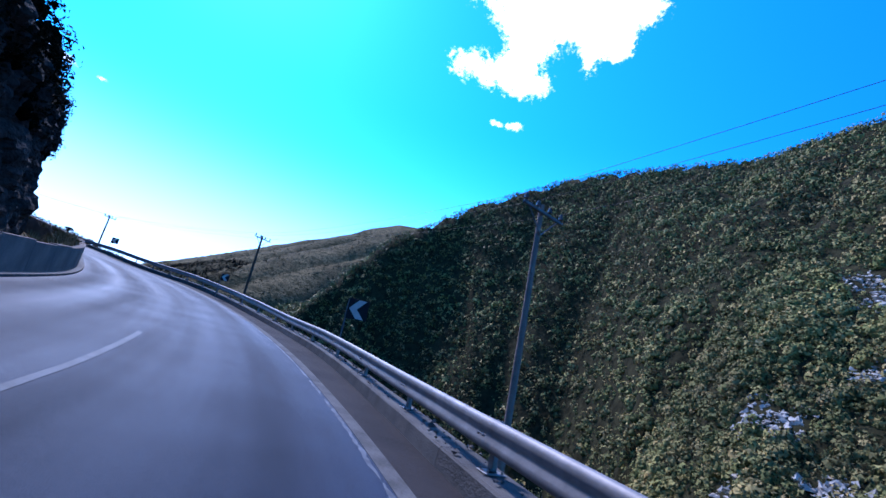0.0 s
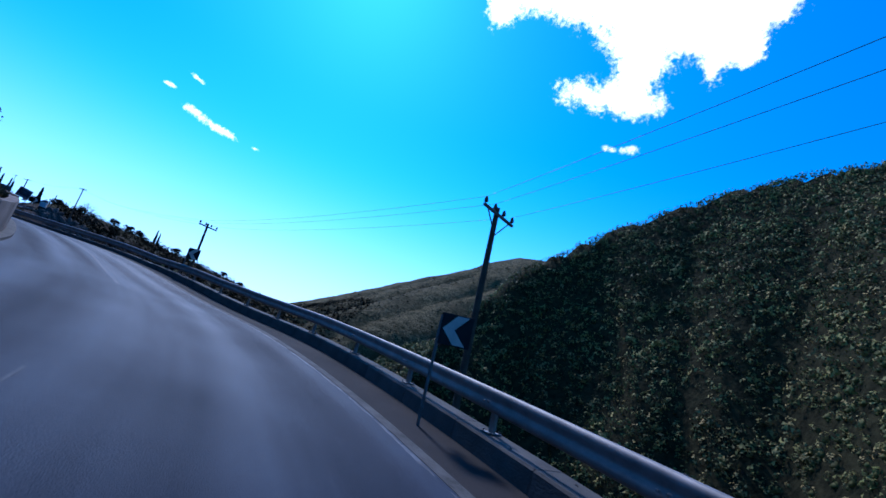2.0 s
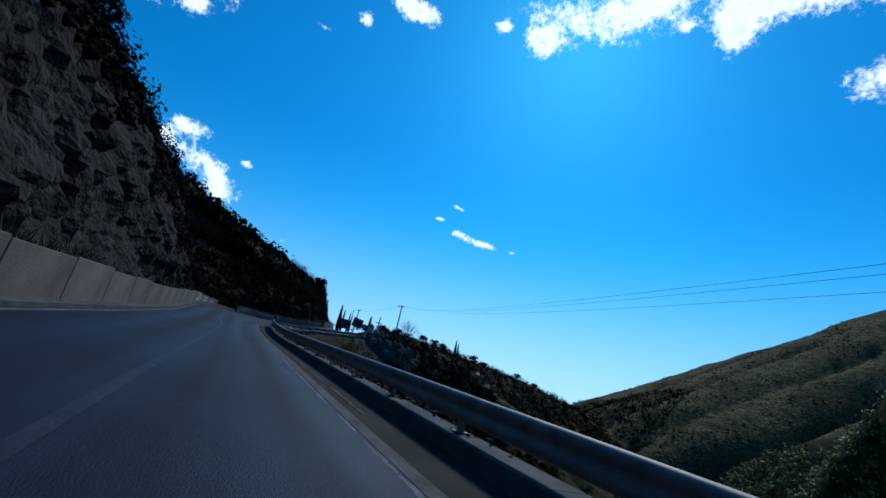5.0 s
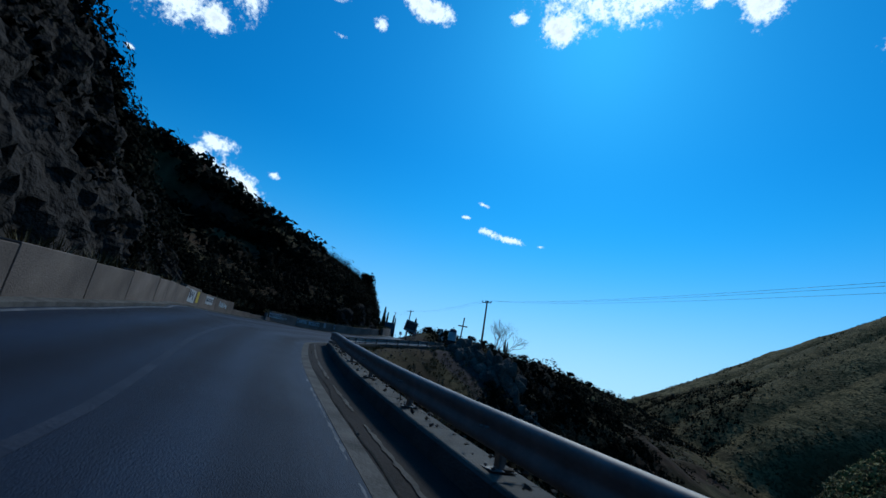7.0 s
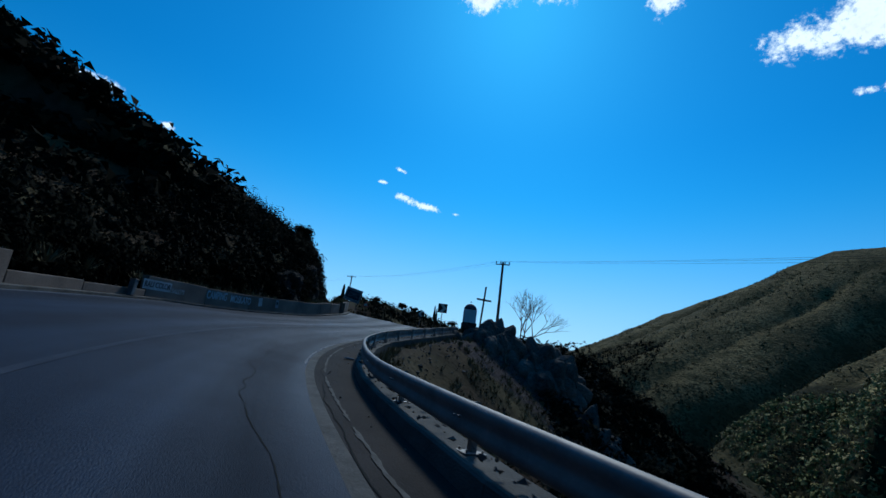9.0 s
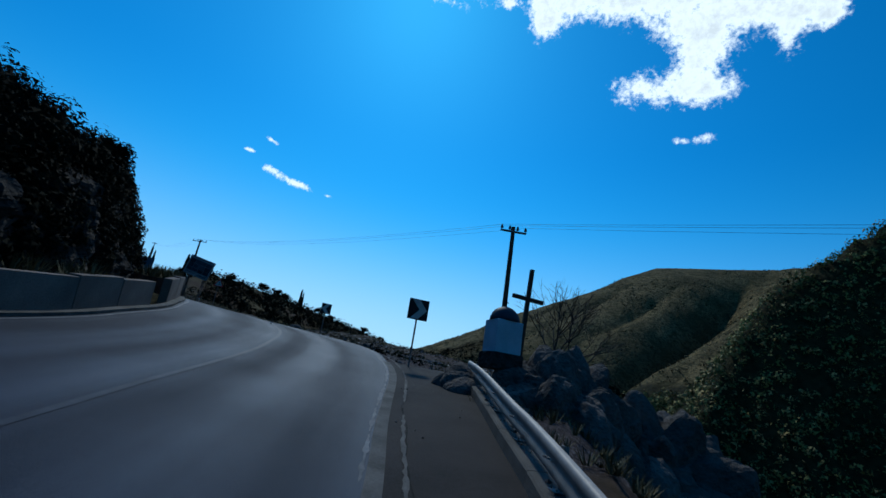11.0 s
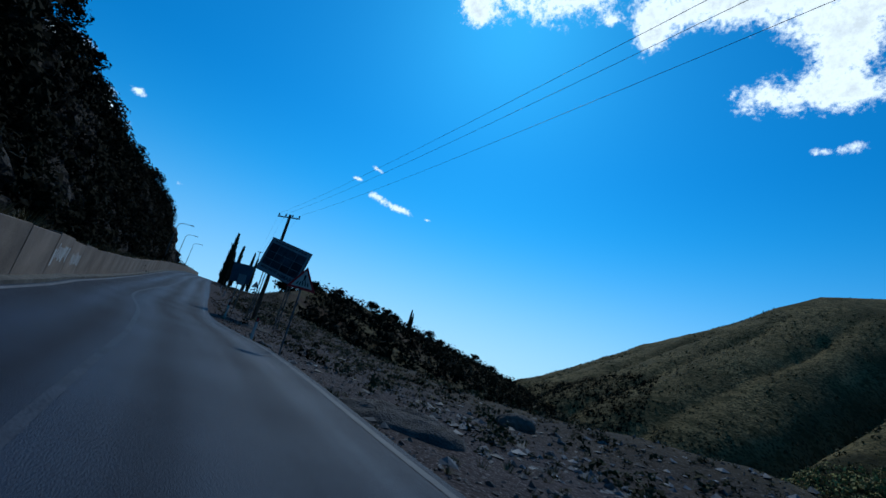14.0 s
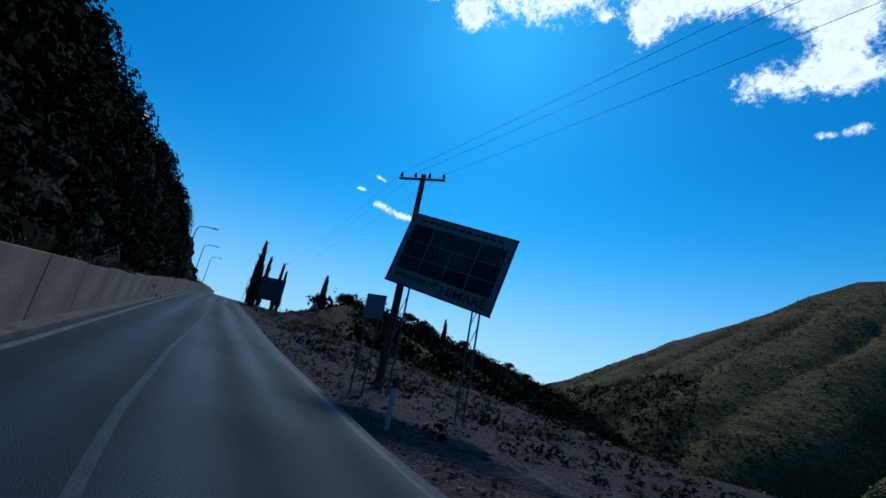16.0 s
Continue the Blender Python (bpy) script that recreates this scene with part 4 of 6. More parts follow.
# ---- foliage ----
def leaf_cloud(centres, radii, heights, per, leaf, rng, core=0.5, full=False, lobes=7):
    """Triangles for many bushes at once: leaves round several lumps on each dome, with a core that stops the light and
    has the inner shade painted on it.
    Also gives each corner the outward direction of its crown and the tone of its bush, or the darker tone of its core."""
    n = len(centres)
    c = np.repeat(centres, per, 0)
    r = np.repeat(radii, per)
    squash = np.repeat(np.stack([radii, radii, heights], 1), per, 0)
    bud = rng.normal(size=(n, lobes, 3))
    if not full:
        bud[:, :, 2] = np.abs(bud[:, :, 2]) * 1.1 - 0.2
    bud /= np.linalg.norm(bud, axis=2)[:, :, None]
    grow = 0.55 + 0.22 * rng.random((n, lobes, 1))
    pick = rng.integers(0, lobes, n * per)
    own = np.repeat(np.arange(n), per)
    lump = (bud * grow)[own, pick]
    d = rng.normal(size=(n * per, 3)) + 0.9 * bud[own, pick]
    d /= np.linalg.norm(d, axis=1)[:, None]
    p = c + (lump + d * (0.36 + 0.14 * rng.random(n * per))[:, None]) * squash
    size = leaf * r * (0.6 + 0.8 * rng.random(n * per))
    a = rng.normal(size=(n * per, 3))
    a -= (a * d).sum(1)[:, None] * d * 0.93
    a /= np.linalg.norm(a, axis=1)[:, None]
    b = np.cross(a, d + 0.16 * rng.normal(size=d.shape))
    b /= np.linalg.norm(b, axis=1)[:, None] + 1e-9
    v = np.stack([p - a * size[:, None], p + a * size[:, None] * 0.9 + b * size[:, None] * 0.3, p + b * size[:, None] * 1.3], 1).reshape(-1, 3)
    f = np.arange(len(v)).reshape(-1, 3)
    out = np.repeat(0.75 * (lump + 0.4 * d) + 0.45 * d, 3, 0)
    shade = rng.random(n)
    tone = np.repeat(shade, per * 3)
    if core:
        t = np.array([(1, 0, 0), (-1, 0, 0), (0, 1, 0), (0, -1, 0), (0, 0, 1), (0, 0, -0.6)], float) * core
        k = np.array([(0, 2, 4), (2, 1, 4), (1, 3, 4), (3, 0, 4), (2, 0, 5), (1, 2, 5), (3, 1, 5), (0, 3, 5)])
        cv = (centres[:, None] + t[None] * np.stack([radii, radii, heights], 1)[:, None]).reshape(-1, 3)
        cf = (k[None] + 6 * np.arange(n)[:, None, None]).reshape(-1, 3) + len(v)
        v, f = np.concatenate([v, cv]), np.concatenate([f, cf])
        # tone 1.25 paints the shade between the leaves onto the core
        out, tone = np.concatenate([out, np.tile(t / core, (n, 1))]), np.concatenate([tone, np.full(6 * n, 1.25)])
    return v, f, out / np.linalg.norm(out, axis=1)[:, None], tone


def foliage(name, cloud, mat, parent=None):
    """The mesh of a leaf cloud, with its crown directions and tones."""
    v, f, out, tone = cloud
    ob = raw(name, v, f, mat, parent)
    ob.data.attributes.new("crown", "FLOAT_VECTOR", "POINT").data.foreach_set("vector", out.astype(np.float32).ravel())
    ob.data.attributes.new("tone", "FLOAT", "POINT").data.foreach_set("value", tone.astype(np.float32))
    return ob


def scatter(count, x0, x1, y0, y1, keep, rng):
    x, y = rng.uniform(x0, x1, count), rng.uniform(y0, y1, count)
    idx, lat, dist = road_lookup(x, y)
    far = np.maximum(dist - WIDTH[idx] / 2, 0)
    ok = keep(x, y, UU[idx], lat, far, lat > -WIDTH[idx] / 2)
    return x[ok], y[ok]


def shrubs(name, xy, rmin, rmax, tall, per, leaf, mat, label, seed, sink=0.25, power=1.6, core=0.5):
    rng = np.random.default_rng(seed)
    x, y = xy
    r = rmin + (rmax - rmin) * rng.random(len(x)) ** power
    z = ground_height(x, y)
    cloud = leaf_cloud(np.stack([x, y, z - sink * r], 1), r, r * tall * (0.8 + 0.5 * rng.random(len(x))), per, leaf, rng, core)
    return tagged(foliage(name, cloud, mat), label, "shrubs", kind="stuff")


def beside(count, u0, u1, back0, back1, rng, right=False):
    """Places along the road, that far back from its edge on the mountain or the valley side."""
    i = np.clip((np.interp(rng.uniform(STATION[int(u0 * PER)], STATION[int(u1 * PER)], count), STATION, UU) * PER).astype(int), 0, len(LINE) - 1)
    back = rng.uniform(back0, back1, count)
    lat = back if right else -WIDTH[i] - back
    x, y = LINE[i, 0] + RIGHT[i, 0] * lat, LINE[i, 1] + RIGHT[i, 1] * lat
    idx, lat2, dist = road_lookup(x, y)
    far = dist - WIDTH[idx] / 2
    ok = (far > back0 - 0.3) & ((lat2 > -WIDTH[idx] / 2) == right)
    return x[ok], y[ok], UU[idx][ok], far[ok]


# pale rock patches on the hill across the ravine
PATCHES = [(73, 100, 4), (76, 94, 4), (59, 91, 3), (122, 124, 5), (117, 114, 4), (95, 96, 3), (70, 79, 3)]


def open_ground(x, y):
    ok = np.ones(len(x), bool)
    for px, py, pr in PATCHES:
        ok &= np.hypot(x - px, y - py) > pr
    return ok


rng = np.random.default_rng(5)
hill = scatter(30000, -150, 330, -20, 380, lambda x, y, u, lat, far, right: right & (far > 15) & open_ground(x, y) & (fbm(x, y, 30, 3, 7.0) > np.interp(x + 0.5 * (y - 290), [-135, -105], [0.5, -0.8])) & ((x > 15) | (far > 28)) & (x < 1.25 * y + 25) & (y < np.interp(x, [-45, 26, 98, 198, 240], [378, 388, 372, 310, 250])), rng)
reach = np.hypot(hill[0], hill[1] - 15)
close = reach < 215
front = reach < 150
more = scatter(6800, 15, 150, 20, 165, lambda x, y, u, lat, far, right: right & (far > 15) & open_ground(x, y) & (np.hypot(x, y - 15) < 150) & (x < 1.25 * y + 25), rng)
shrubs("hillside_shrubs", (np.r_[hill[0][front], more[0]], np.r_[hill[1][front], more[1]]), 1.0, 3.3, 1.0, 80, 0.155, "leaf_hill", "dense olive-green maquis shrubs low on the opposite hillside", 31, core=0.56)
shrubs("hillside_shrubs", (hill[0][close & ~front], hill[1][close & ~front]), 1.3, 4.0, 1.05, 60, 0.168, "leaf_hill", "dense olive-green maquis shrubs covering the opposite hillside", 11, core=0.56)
shrubs("hillside_shrubs", (hill[0][~close], hill[1][~close]), 1.6, 4.4, 1.0, 24, 0.215, "leaf_hill", "olive-green maquis shrubs high on the opposite hillside", 21, core=0)
x, y, u, far = beside(5200, 0.2, 30, 3.2, 40, rng, right=True)
x2, y2, u2, far2 = beside(1300, 14.5, 20.5, 3.4, 26, rng, right=True)
x, y, u, far = np.r_[x, x2], np.r_[y, y2], np.r_[u, u2], np.r_[far, far2]
ok = (far > np.where(u > 20.3, 21, np.where(u > 16.6, 9.0, 2.8))) & (fbm(x, y, 18, 3, 9.0) > np.where(u > 20.5, 0.12, np.where(u > 13, -0.9, -0.15)))
shrubs("slope_shrubs", (x[ok], y[ok]), 0.4, 1.7, 0.85, 66, 0.12, "leaf_shade_dark", "dark low shrubs on the slope below the road", 12)
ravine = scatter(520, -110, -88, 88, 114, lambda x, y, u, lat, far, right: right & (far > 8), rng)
shrubs("ravine_shrubs", ravine, 0.6, 2.0, 0.9, 90, 0.11, "leaf_shade_dark", "dark shrubs filling the ravine under the rock outcrop", 18)


def off_crest(x, y):
    """Metres from the crest of the spur beyond the road."""
    best = np.full(x.shape, 1e9)
    for (ax, ay, az), (bx, by, bz) in zip(RIDGES[0][0], RIDGES[0][0][1:]):
        dx, dy = bx - ax, by - ay
        t = np.clip(((x - ax) * dx + (y - ay) * dy) / (dx * dx + dy * dy), 0, 1)
        best = np.minimum(best, np.hypot(x - ax - t * dx, y - ay - t * dy))
    return best


spur = scatter(8600, -360, -170, 120, 520, lambda x, y, u, lat, far, right: right & (far > 16) & (off_crest(x, y) < 85) & (x < -185 - 0.1 * (y - 150)) & (fbm(x, y, 25, 3, 4.0) > np.interp(far, [16, 42], [0.05, -0.9])), rng)
shrubs("spur_shrubs", spur, 1.1, 3.7, 1.25, 28, 0.18, "leaf_shade_dark", "dark trees and shrubs on the spur beyond the road", 15, power=2.2)
x, y, u, far = beside(6500, 0.5, 30.5, 1.6, 15, rng)
bare = np.where((u > 9.2) & (u < 18.6) & ~((u > 10.4) & (u < 16.4)), 1.2, np.where(u > 27.6, 2.0, 1.4 + 0.36 * cliff_at(u)))
ok = far > bare + set_at(u)
shrubs("cliff_top_shrubs", (x[ok], y[ok]), 0.6, 1.7, 1.2, 60, 0.09, "leaf_shade_dark", "dense dark shrubs hanging over the rock face", 16, sink=0.1)
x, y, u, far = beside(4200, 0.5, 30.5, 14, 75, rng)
shrubs("mountain_shrubs", (x, y), 1.2, 2.8, 1.0, 22, 0.26, "leaf_shade_dark", "dense dark shrubs on the shaded mountainside", 13)
farhill = scatter(26000, -700, 420, 330, 960, lambda x, y, u, lat, far, right: (far > 60) & (fbm(x, y, 60, 4, 3.0) > -0.22), rng)
shrubs("far_scrub", farhill, 0.6, 2.3, 0.7, 6, 0.5, "leaf_far", "low dry scrub dotted over the far grassy hill", 14, core=0)
spurside = scatter(20000, -280, 60, 130, 430, lambda x, y, u, lat, far, right: right & (far > 45) & (x + 0.5 * (y - 290) < -95) & (off_crest(x, y) > 55) & (fbm(x, y, 40, 4, 3.0) > -0.3), rng)
shrubs("hillside_scrub", spurside, 0.35, 1.3, 0.7, 12, 0.4, "leaf_far", "small scrub tufts on the grassy flank of the ravine", 17)


def face_shrubs():
    """Bushes rooted in the upper part of the rock faces."""
    g = np.random.default_rng(19)
    n = 8000
    u = np.interp(g.uniform(STATION[int(1.5 * PER)], STATION[int(29 * PER)], n), STATION, UU)
    t = g.random(n)
    from_t = np.where(u < 9.2, 0.62, np.where(u < 17, 0.62 * np.clip((16.6 - u) / 3.2, 0, 1), np.where(u < 23, 0.22, 0.08)))
    i = (u * PER).astype(int)
    ok = (t > from_t + 0.22 * fbm(STATION[i], t * 9, 4, 3, 6.0)) & ((u < 9) | (u > 10.6))
    u, t, i = u[ok], t[ok], i[ok]
    h = cliff_at(u) * 1.12 + 0.4
    lat = -WIDTH[i] - 0.9 - set_at(u) - lean_at(u) * t * h - 0.35
    z = LINE[i, 2] + BANK[i] - 0.4 + t * h
    r = np.where(u > 22.5, 1.45, 1.0) * (0.35 + 0.65 * g.random(len(u)) ** 1.5)
    c = np.stack([LINE[i, 0] + RIGHT[i, 0] * lat, LINE[i, 1] + RIGHT[i, 1] * lat, z], 1)
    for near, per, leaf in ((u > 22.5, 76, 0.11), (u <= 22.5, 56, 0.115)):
        tagged(foliage("cliff_face_shrubs", leaf_cloud(c[near], r[near], r[near] * 1.2, per, leaf, g), "leaf_shade_dark"), "dark bushes rooted in the rock face", "shrubs", kind="stuff")


face_shrubs()


# ---- signs, poles, shrine, billboards ----
def face_turn(p, eye):
    """The turn about z that makes a thing built facing -y look from p to eye."""
    return math.degrees(math.atan2(eye[0] - p[0], -(eye[1] - p[1])))


def chevron_sign(p, turn, top, size, arrow_left=True, lean=0.0):
    z = ground_at(p[0], p[1])
    h = top - z
    t = thing("chevron_sign", pose(p[0], p[1], z, 0, lean, turn), "black square sign with a white chevron on a steel post", "road sign", "chevron signs along the bends")
    part("post", tubed((0, 0.05, -0.3), (0, 0.05, h - 0.05), 0.03, 0.03, 10), "steel_dark", t, "thin grey steel post")
    bm = boxed(size, 0.02, size, Matrix.Translation((0, 0, h - size)), 0.006)
    panel = part("panel", bm, "black_sheet", t)
    s = size / 2
    c = h - s
    d = -1 if arrow_left else 1
    pts = [(d * 0.86 * s, c), (d * 0.05 * s, c + 0.92 * s), (-d * 0.72 * s, c + 0.92 * s), (d * 0.10 * s, c), (-d * 0.72 * s, c - 0.92 * s), (d * 0.05 * s, c - 0.92 * s)]
    part("chevron", plate(pts, 0.006, -0.018), "white_sheet", panel, "white chevron arrow")
    for zz in (c - 0.25 * s, c + 0.25 * s):
        part("bracket", boxed(0.09, 0.05, 0.03, Matrix.Translation((0, 0.03, zz))), "steel_dark", t)
    return t


def corner_sign(p, top, size, base):
    """Two chevron panels at a right angle on one post."""
    z = ground_at(p[0], p[1])
    h = top - z
    t = thing("corner_chevron_sign", pose(p[0], p[1], z, 0, 0, base), "two black chevron panels set square on one steel post", "road sign", "corner signs along the bend")
    part("post", tubed((0, 0.03, -0.3), (0, 0.03, h - 0.05), 0.03, 0.03, 10), "steel_dark", t, "thin grey steel post")
    s, c = size / 2, h - size / 2
    for turn, shift, d in ((0, 1.03, -1), (-98, -1.03, 1)):
        m = Matrix.Rotation(radians(turn), 4, "Z") @ Matrix.Translation((shift * s, 0, 0))
        panel = part("panel", boxed(size, 0.02, size, m @ Matrix.Translation((0, 0, h - size)), 0.006), "black_sheet", t)
        bm = plate([(d * 0.86 * s, c), (d * 0.05 * s, c + 0.92 * s), (-d * 0.72 * s, c + 0.92 * s), (d * 0.10 * s, c), (-d * 0.72 * s, c - 0.92 * s), (d * 0.05 * s, c - 0.92 * s)], 0.006, -0.018)
        bm.transform(m)
        part("chevron", bm, "white_sheet", panel, "white chevron arrow")


corner_sign((-3.12, 15.62), 1.6, 0.72, 6)
corner_sign((-16.7, 33.75), 3.26, 0.56, 14)
corner_sign((-34.7, 45.45), 5.66, 0.6, 27)
chevron_sign((-113.4, 83.8), face_turn((-113.4, 83.8), (-95, 64)), 16.42, 0.75, arrow_left=False)
chevron_sign((-125.0, 92.55), face_turn((-125.0, 92.55), (-117, 86)) + 6, 17.42, 0.66)


def triangle_sign(p, turn, top, side, picture):
    z = ground_at(p[0], p[1])
    h = top - z
    t = thing("triangle_sign", pose(p[0], p[1], z, 0, 0, turn), "red-edged white triangular warning sign on a steel post", "road sign", "warning signs")
    part("post", tubed((0, 0.04, -0.3), (0, 0.04, h - 0.15), 0.03, 0.03, 10), "steel_dark", t)
    hh = side * 0.866

    def tri_points(k, drop=0.0):
        return [(-side / 2 * k, h - hh / 2 - hh / 2 * k * 0.9 + drop), (side / 2 * k, h - hh / 2 - hh / 2 * k * 0.9 + drop), (0, h - hh / 2 + hh / 2 * k + drop)]
    border = part("border", plate(tri_points(1.0), 0.02), "red_sheet", t, "red border")
    part("face", plate(tri_points(0.72, -0.02 * side), 0.004, -0.006), "white_sheet", border, "white face")
    b = h - hh / 2 - hh * 0.26
    if picture == "crossing":
        for k in range(5):
            x = (k - 2) * side * 0.1
            part("stripe", plate([(x - side * 0.022, b - 0.02), (x + side * 0.022, b - 0.02), (x * 0.8 + side * 0.018, b + hh * 0.12), (x * 0.8 - side * 0.018, b + hh * 0.12)], 0.003, -0.011), "black_sheet", border)
        for q in ([(-0.05, 0.0), (-0.025, 0.0), (0.03, 0.22), (0.0, 0.24)], [(0.07, 0.0), (0.095, 0.0), (0.03, 0.24), (0.0, 0.22)], [(-0.02, 0.2), (0.05, 0.2), (0.045, 0.4), (-0.015, 0.4)]):
            part("symbol", plate([(x * side, b + hh * (0.1 + y * 0.8)) for x, y in q], 0.003, -0.012), "black_sheet", border)
    else:
        part("symbol", plate([(-0.12 * side, b), (-0.04 * side, b), (-0.02 * side, b + hh * 0.12), (0.12 * side, b + hh * 0.22), (0.06 * side, b + hh * 0.36), (0.0, b + hh * 0.34), (0.05 * side, b + hh * 0.24), (-0.09 * side, b + hh * 0.14)], 0.003, -0.011), "black_sheet", border)
    return t


triangle_sign((-146.8, 100.87), 58, 20.42, 0.98, "crossing")
triangle_sign((-187.5, 121.2), 32, 25.1, 1.0, "bends")


def utility_pole(p, top, arm, turn, label, mat="pole_concrete", base=None, insulators=4, brace=True, thick=0.13):
    """A tapered pole with a crossarm and pin insulators; returns the wires' places."""
    z = ground_at(p[0], p[1]) if base is None else base
    h = top - z
    t = thing("utility_pole", pose(p[0], p[1], z, 0, 0, turn), label, "utility pole", "power line poles")
    part("shaft", tubed((0, 0, -1.5), (0, 0, h), thick * 1.3, thick * 0.8, 14), mat, t, smooth=False)
    part("crossarm", boxed(arm, 0.09, 0.09, Matrix.Translation((0, -0.11, h - 0.32)), 0.008), "steel_dark", t)
    if brace:
        for sx in (-1, 1):
            part("brace", tubed((sx * arm * 0.36, -0.11, h - 0.32), (0, -0.1, h - 1.0), 0.022, 0.022, 6), "steel_dark", t)
    spots = []
    for k in range(insulators):
        x = arm * (-0.46 + 0.92 * k / (insulators - 1))
        bm = bmesh.new()
        tube(bm, (x, -0.11, h - 0.24), (x, -0.11, h - 0.14), 0.015, 0.015, 6)
        tube(bm, (x, -0.11, h - 0.16), (x, -0.11, h - 0.05), 0.075, 0.06, 10)
        tube(bm, (x, -0.11, h - 0.05), (x, -0.11, h + 0.02), 0.05, 0.035, 10)
        part("insulator", bm, "insulator", t)
        spots.append(t.matrix_world @ Vector((x, -0.11, h + 0.02)))
    return spots


P1 = utility_pole((2.5, 12.75), 5.3, 2.0, 41, "tall grey concrete power pole with a steel crossarm", thick=0.10)
P2 = utility_pole((-17.3, 39.95), 7.95, 1.9, 66, "weathered wooden power pole with a braced crossarm", "pole_wood", thick=0.11)
P3 = utility_pole((-42.3, 53.6), 9.25, 1.6, 78, "weathered wooden power pole below the road", "pole_wood", brace=False, thick=0.10)
P4 = utility_pole((-112.1, 89.75), 21.6, 1.3, 30, "tall wooden power pole behind the shrine", "pole_wood", brace=False, thick=0.12)
P5 = utility_pole((-166.75, 110.8), 28.3, 2.1, 25, "wooden power pole behind the billboard", "pole_wood", brace=False, thick=0.14)
P6 = utility_pole((-260, 158), 44.0, 1.8, 25, "distant wooden power pole", "pole_wood", brace=False)
part_spots = (P1, P2, P3, P4, P5, P6)


def wires():
    start = [Vector((v.x + 16, v.y - 34, v.z - 1.0)) for v in P1]
    chain = [start, *part_spots]
    for a, b in zip(chain, chain[1:]):
        t = tagged(new("power_line"), "three thin dark overhead power wires", "power line", "spans of the power line")
        for k in (0, 1, 3):
            p, q = a[k], b[k]
            cu = bpy.data.curves.new("wire", "CURVE")
            cu.dimensions, cu.bevel_depth, cu.bevel_resolution = "3D", 0.005, 1
            sp = cu.splines.new("POLY")
            n = 24
            sp.points.add(n)
            sag = 0.012 * (q - p).length
            for i in range(n + 1):
                f = i / n
                w = p.lerp(q, f)
                sp.points[i].co = (w.x, w.y, w.z - 4 * sag * f * (1 - f), 1)
            tmp = bpy.data.objects.new("wire", cu)
            scene.collection.objects.link(tmp)
            me = bpy.data.meshes.new_from_object(tmp.evaluated_get(bpy.context.evaluated_depsgraph_get()))
            bpy.data.objects.remove(tmp)
            me.materials.clear()
            me.materials.append(M["wire"])
            ob = new("wire", me)
            ob.parent = t


wires()


def rock_outcrop(p, size, turn, seed, label):
    bm = bmesh.new()
    bmesh.ops.create_icosphere(bm, subdivisions=6, radius=1.0)
    for v in bm.verts:
        at = Vector((v.co.x * size[0], v.co.y * size[1], v.co.z * size[2] * 0.55)) + Vector((seed, seed * 2, 0))
        block = noise.voronoi(at * 0.75)[0]
        chip = noise.voronoi(at * 2.3)[0]
        n = 0.75 * (block[1] - block[0]) - 0.5 * block[0] + 0.16 * (chip[1] - chip[0]) + 0.35 * noise.fractal(at * 0.5, 1.0, 2.0, 5)
        v.co *= 0.95 + 0.42 * n
        v.co = Vector((v.co.x * size[0], v.co.y * size[1], v.co.z * size[2]))
    t = part("rock_outcrop", bm, "outcrop")
    t.matrix_world = pose(*p, 0, 0, turn)
    return tagged(t, label, "rock", "rock outcrops")


rock_outcrop((-108.3, 84.2, 12.6), (2.4, 3.0, 2.5), 20, 1.0, "dark jagged limestone outcrop under the shrine")
rock_outcrop((-106.0, 87.0, 10.5), (3.2, 3.4, 3.4), 60, 4.0, "dark jagged limestone outcrop falling to the ravine")
rock_outcrop((-110.6, 82.0, 13.4), (0.9, 1.1, 0.9), 10, 7.0, "weathered grey boulder beside the shrine")
rock_outcrop((-102.6, 86.5, 6.0), (3.0, 3.5, 4.2), 110, 9.0, "dark rock buttress in the ravine")


def shrine(p, turn):
    t = thing("roadside_shrine", pose(*p, 0, 0, turn), "small pale blue plastered roadside shrine with a dark domed roof", "shrine")
    body = boxed(0.92, 0.8, 1.05, None, 0.02)
    part("body", body, "plaster", t)
    part("plinth", boxed(1.05, 0.95, 0.5, Matrix.Translation((0, 0, -0.45)), 0.02), "rock", t)
    bm = bmesh.new()
    bmesh.ops.create_uvsphere(bm, u_segments=24, v_segments=12, radius=0.5)
    for v in bm.verts:
        v.co = Vector((v.co.x, v.co.y * 0.88, max(v.co.z, 0) * 0.95 + 1.05))
    bmesh.ops.remove_doubles(bm, verts=bm.verts, dist=0.0005)
    part("dome", bm, "dome", t, "dark rounded dome", smooth=True)
    bm = bmesh.new()
    box(bm, 0.03, 0.03, 0.26, Matrix.Translation((0, 0, 1.5)))
    box(bm, 0.15, 0.03, 0.03, Matrix.Translation((0, 0, 1.65)))
    part("finial_cross", bm, "brown_paint", t)
    return t


shrine((-109.95, 83.25, 14.75), 48)


def standing_cross(p, turn, h):
    t = thing("wooden_cross", pose(*p, 0, 3, turn), "tall dark wooden cross standing by the shrine", "cross")
    part("upright", boxed(0.13, 0.13, h + 0.6, Matrix.Translation((0, 0, -0.6)), 0.01), "brown_paint", t)
    part("crossbar", boxed(1.15, 0.12, 0.13, Matrix.Translation((0, -0.003, h * 0.62)), 0.01), "brown_paint", t)
    return t


standing_cross((-109.62, 84.21, 14.9), 42, 2.95)


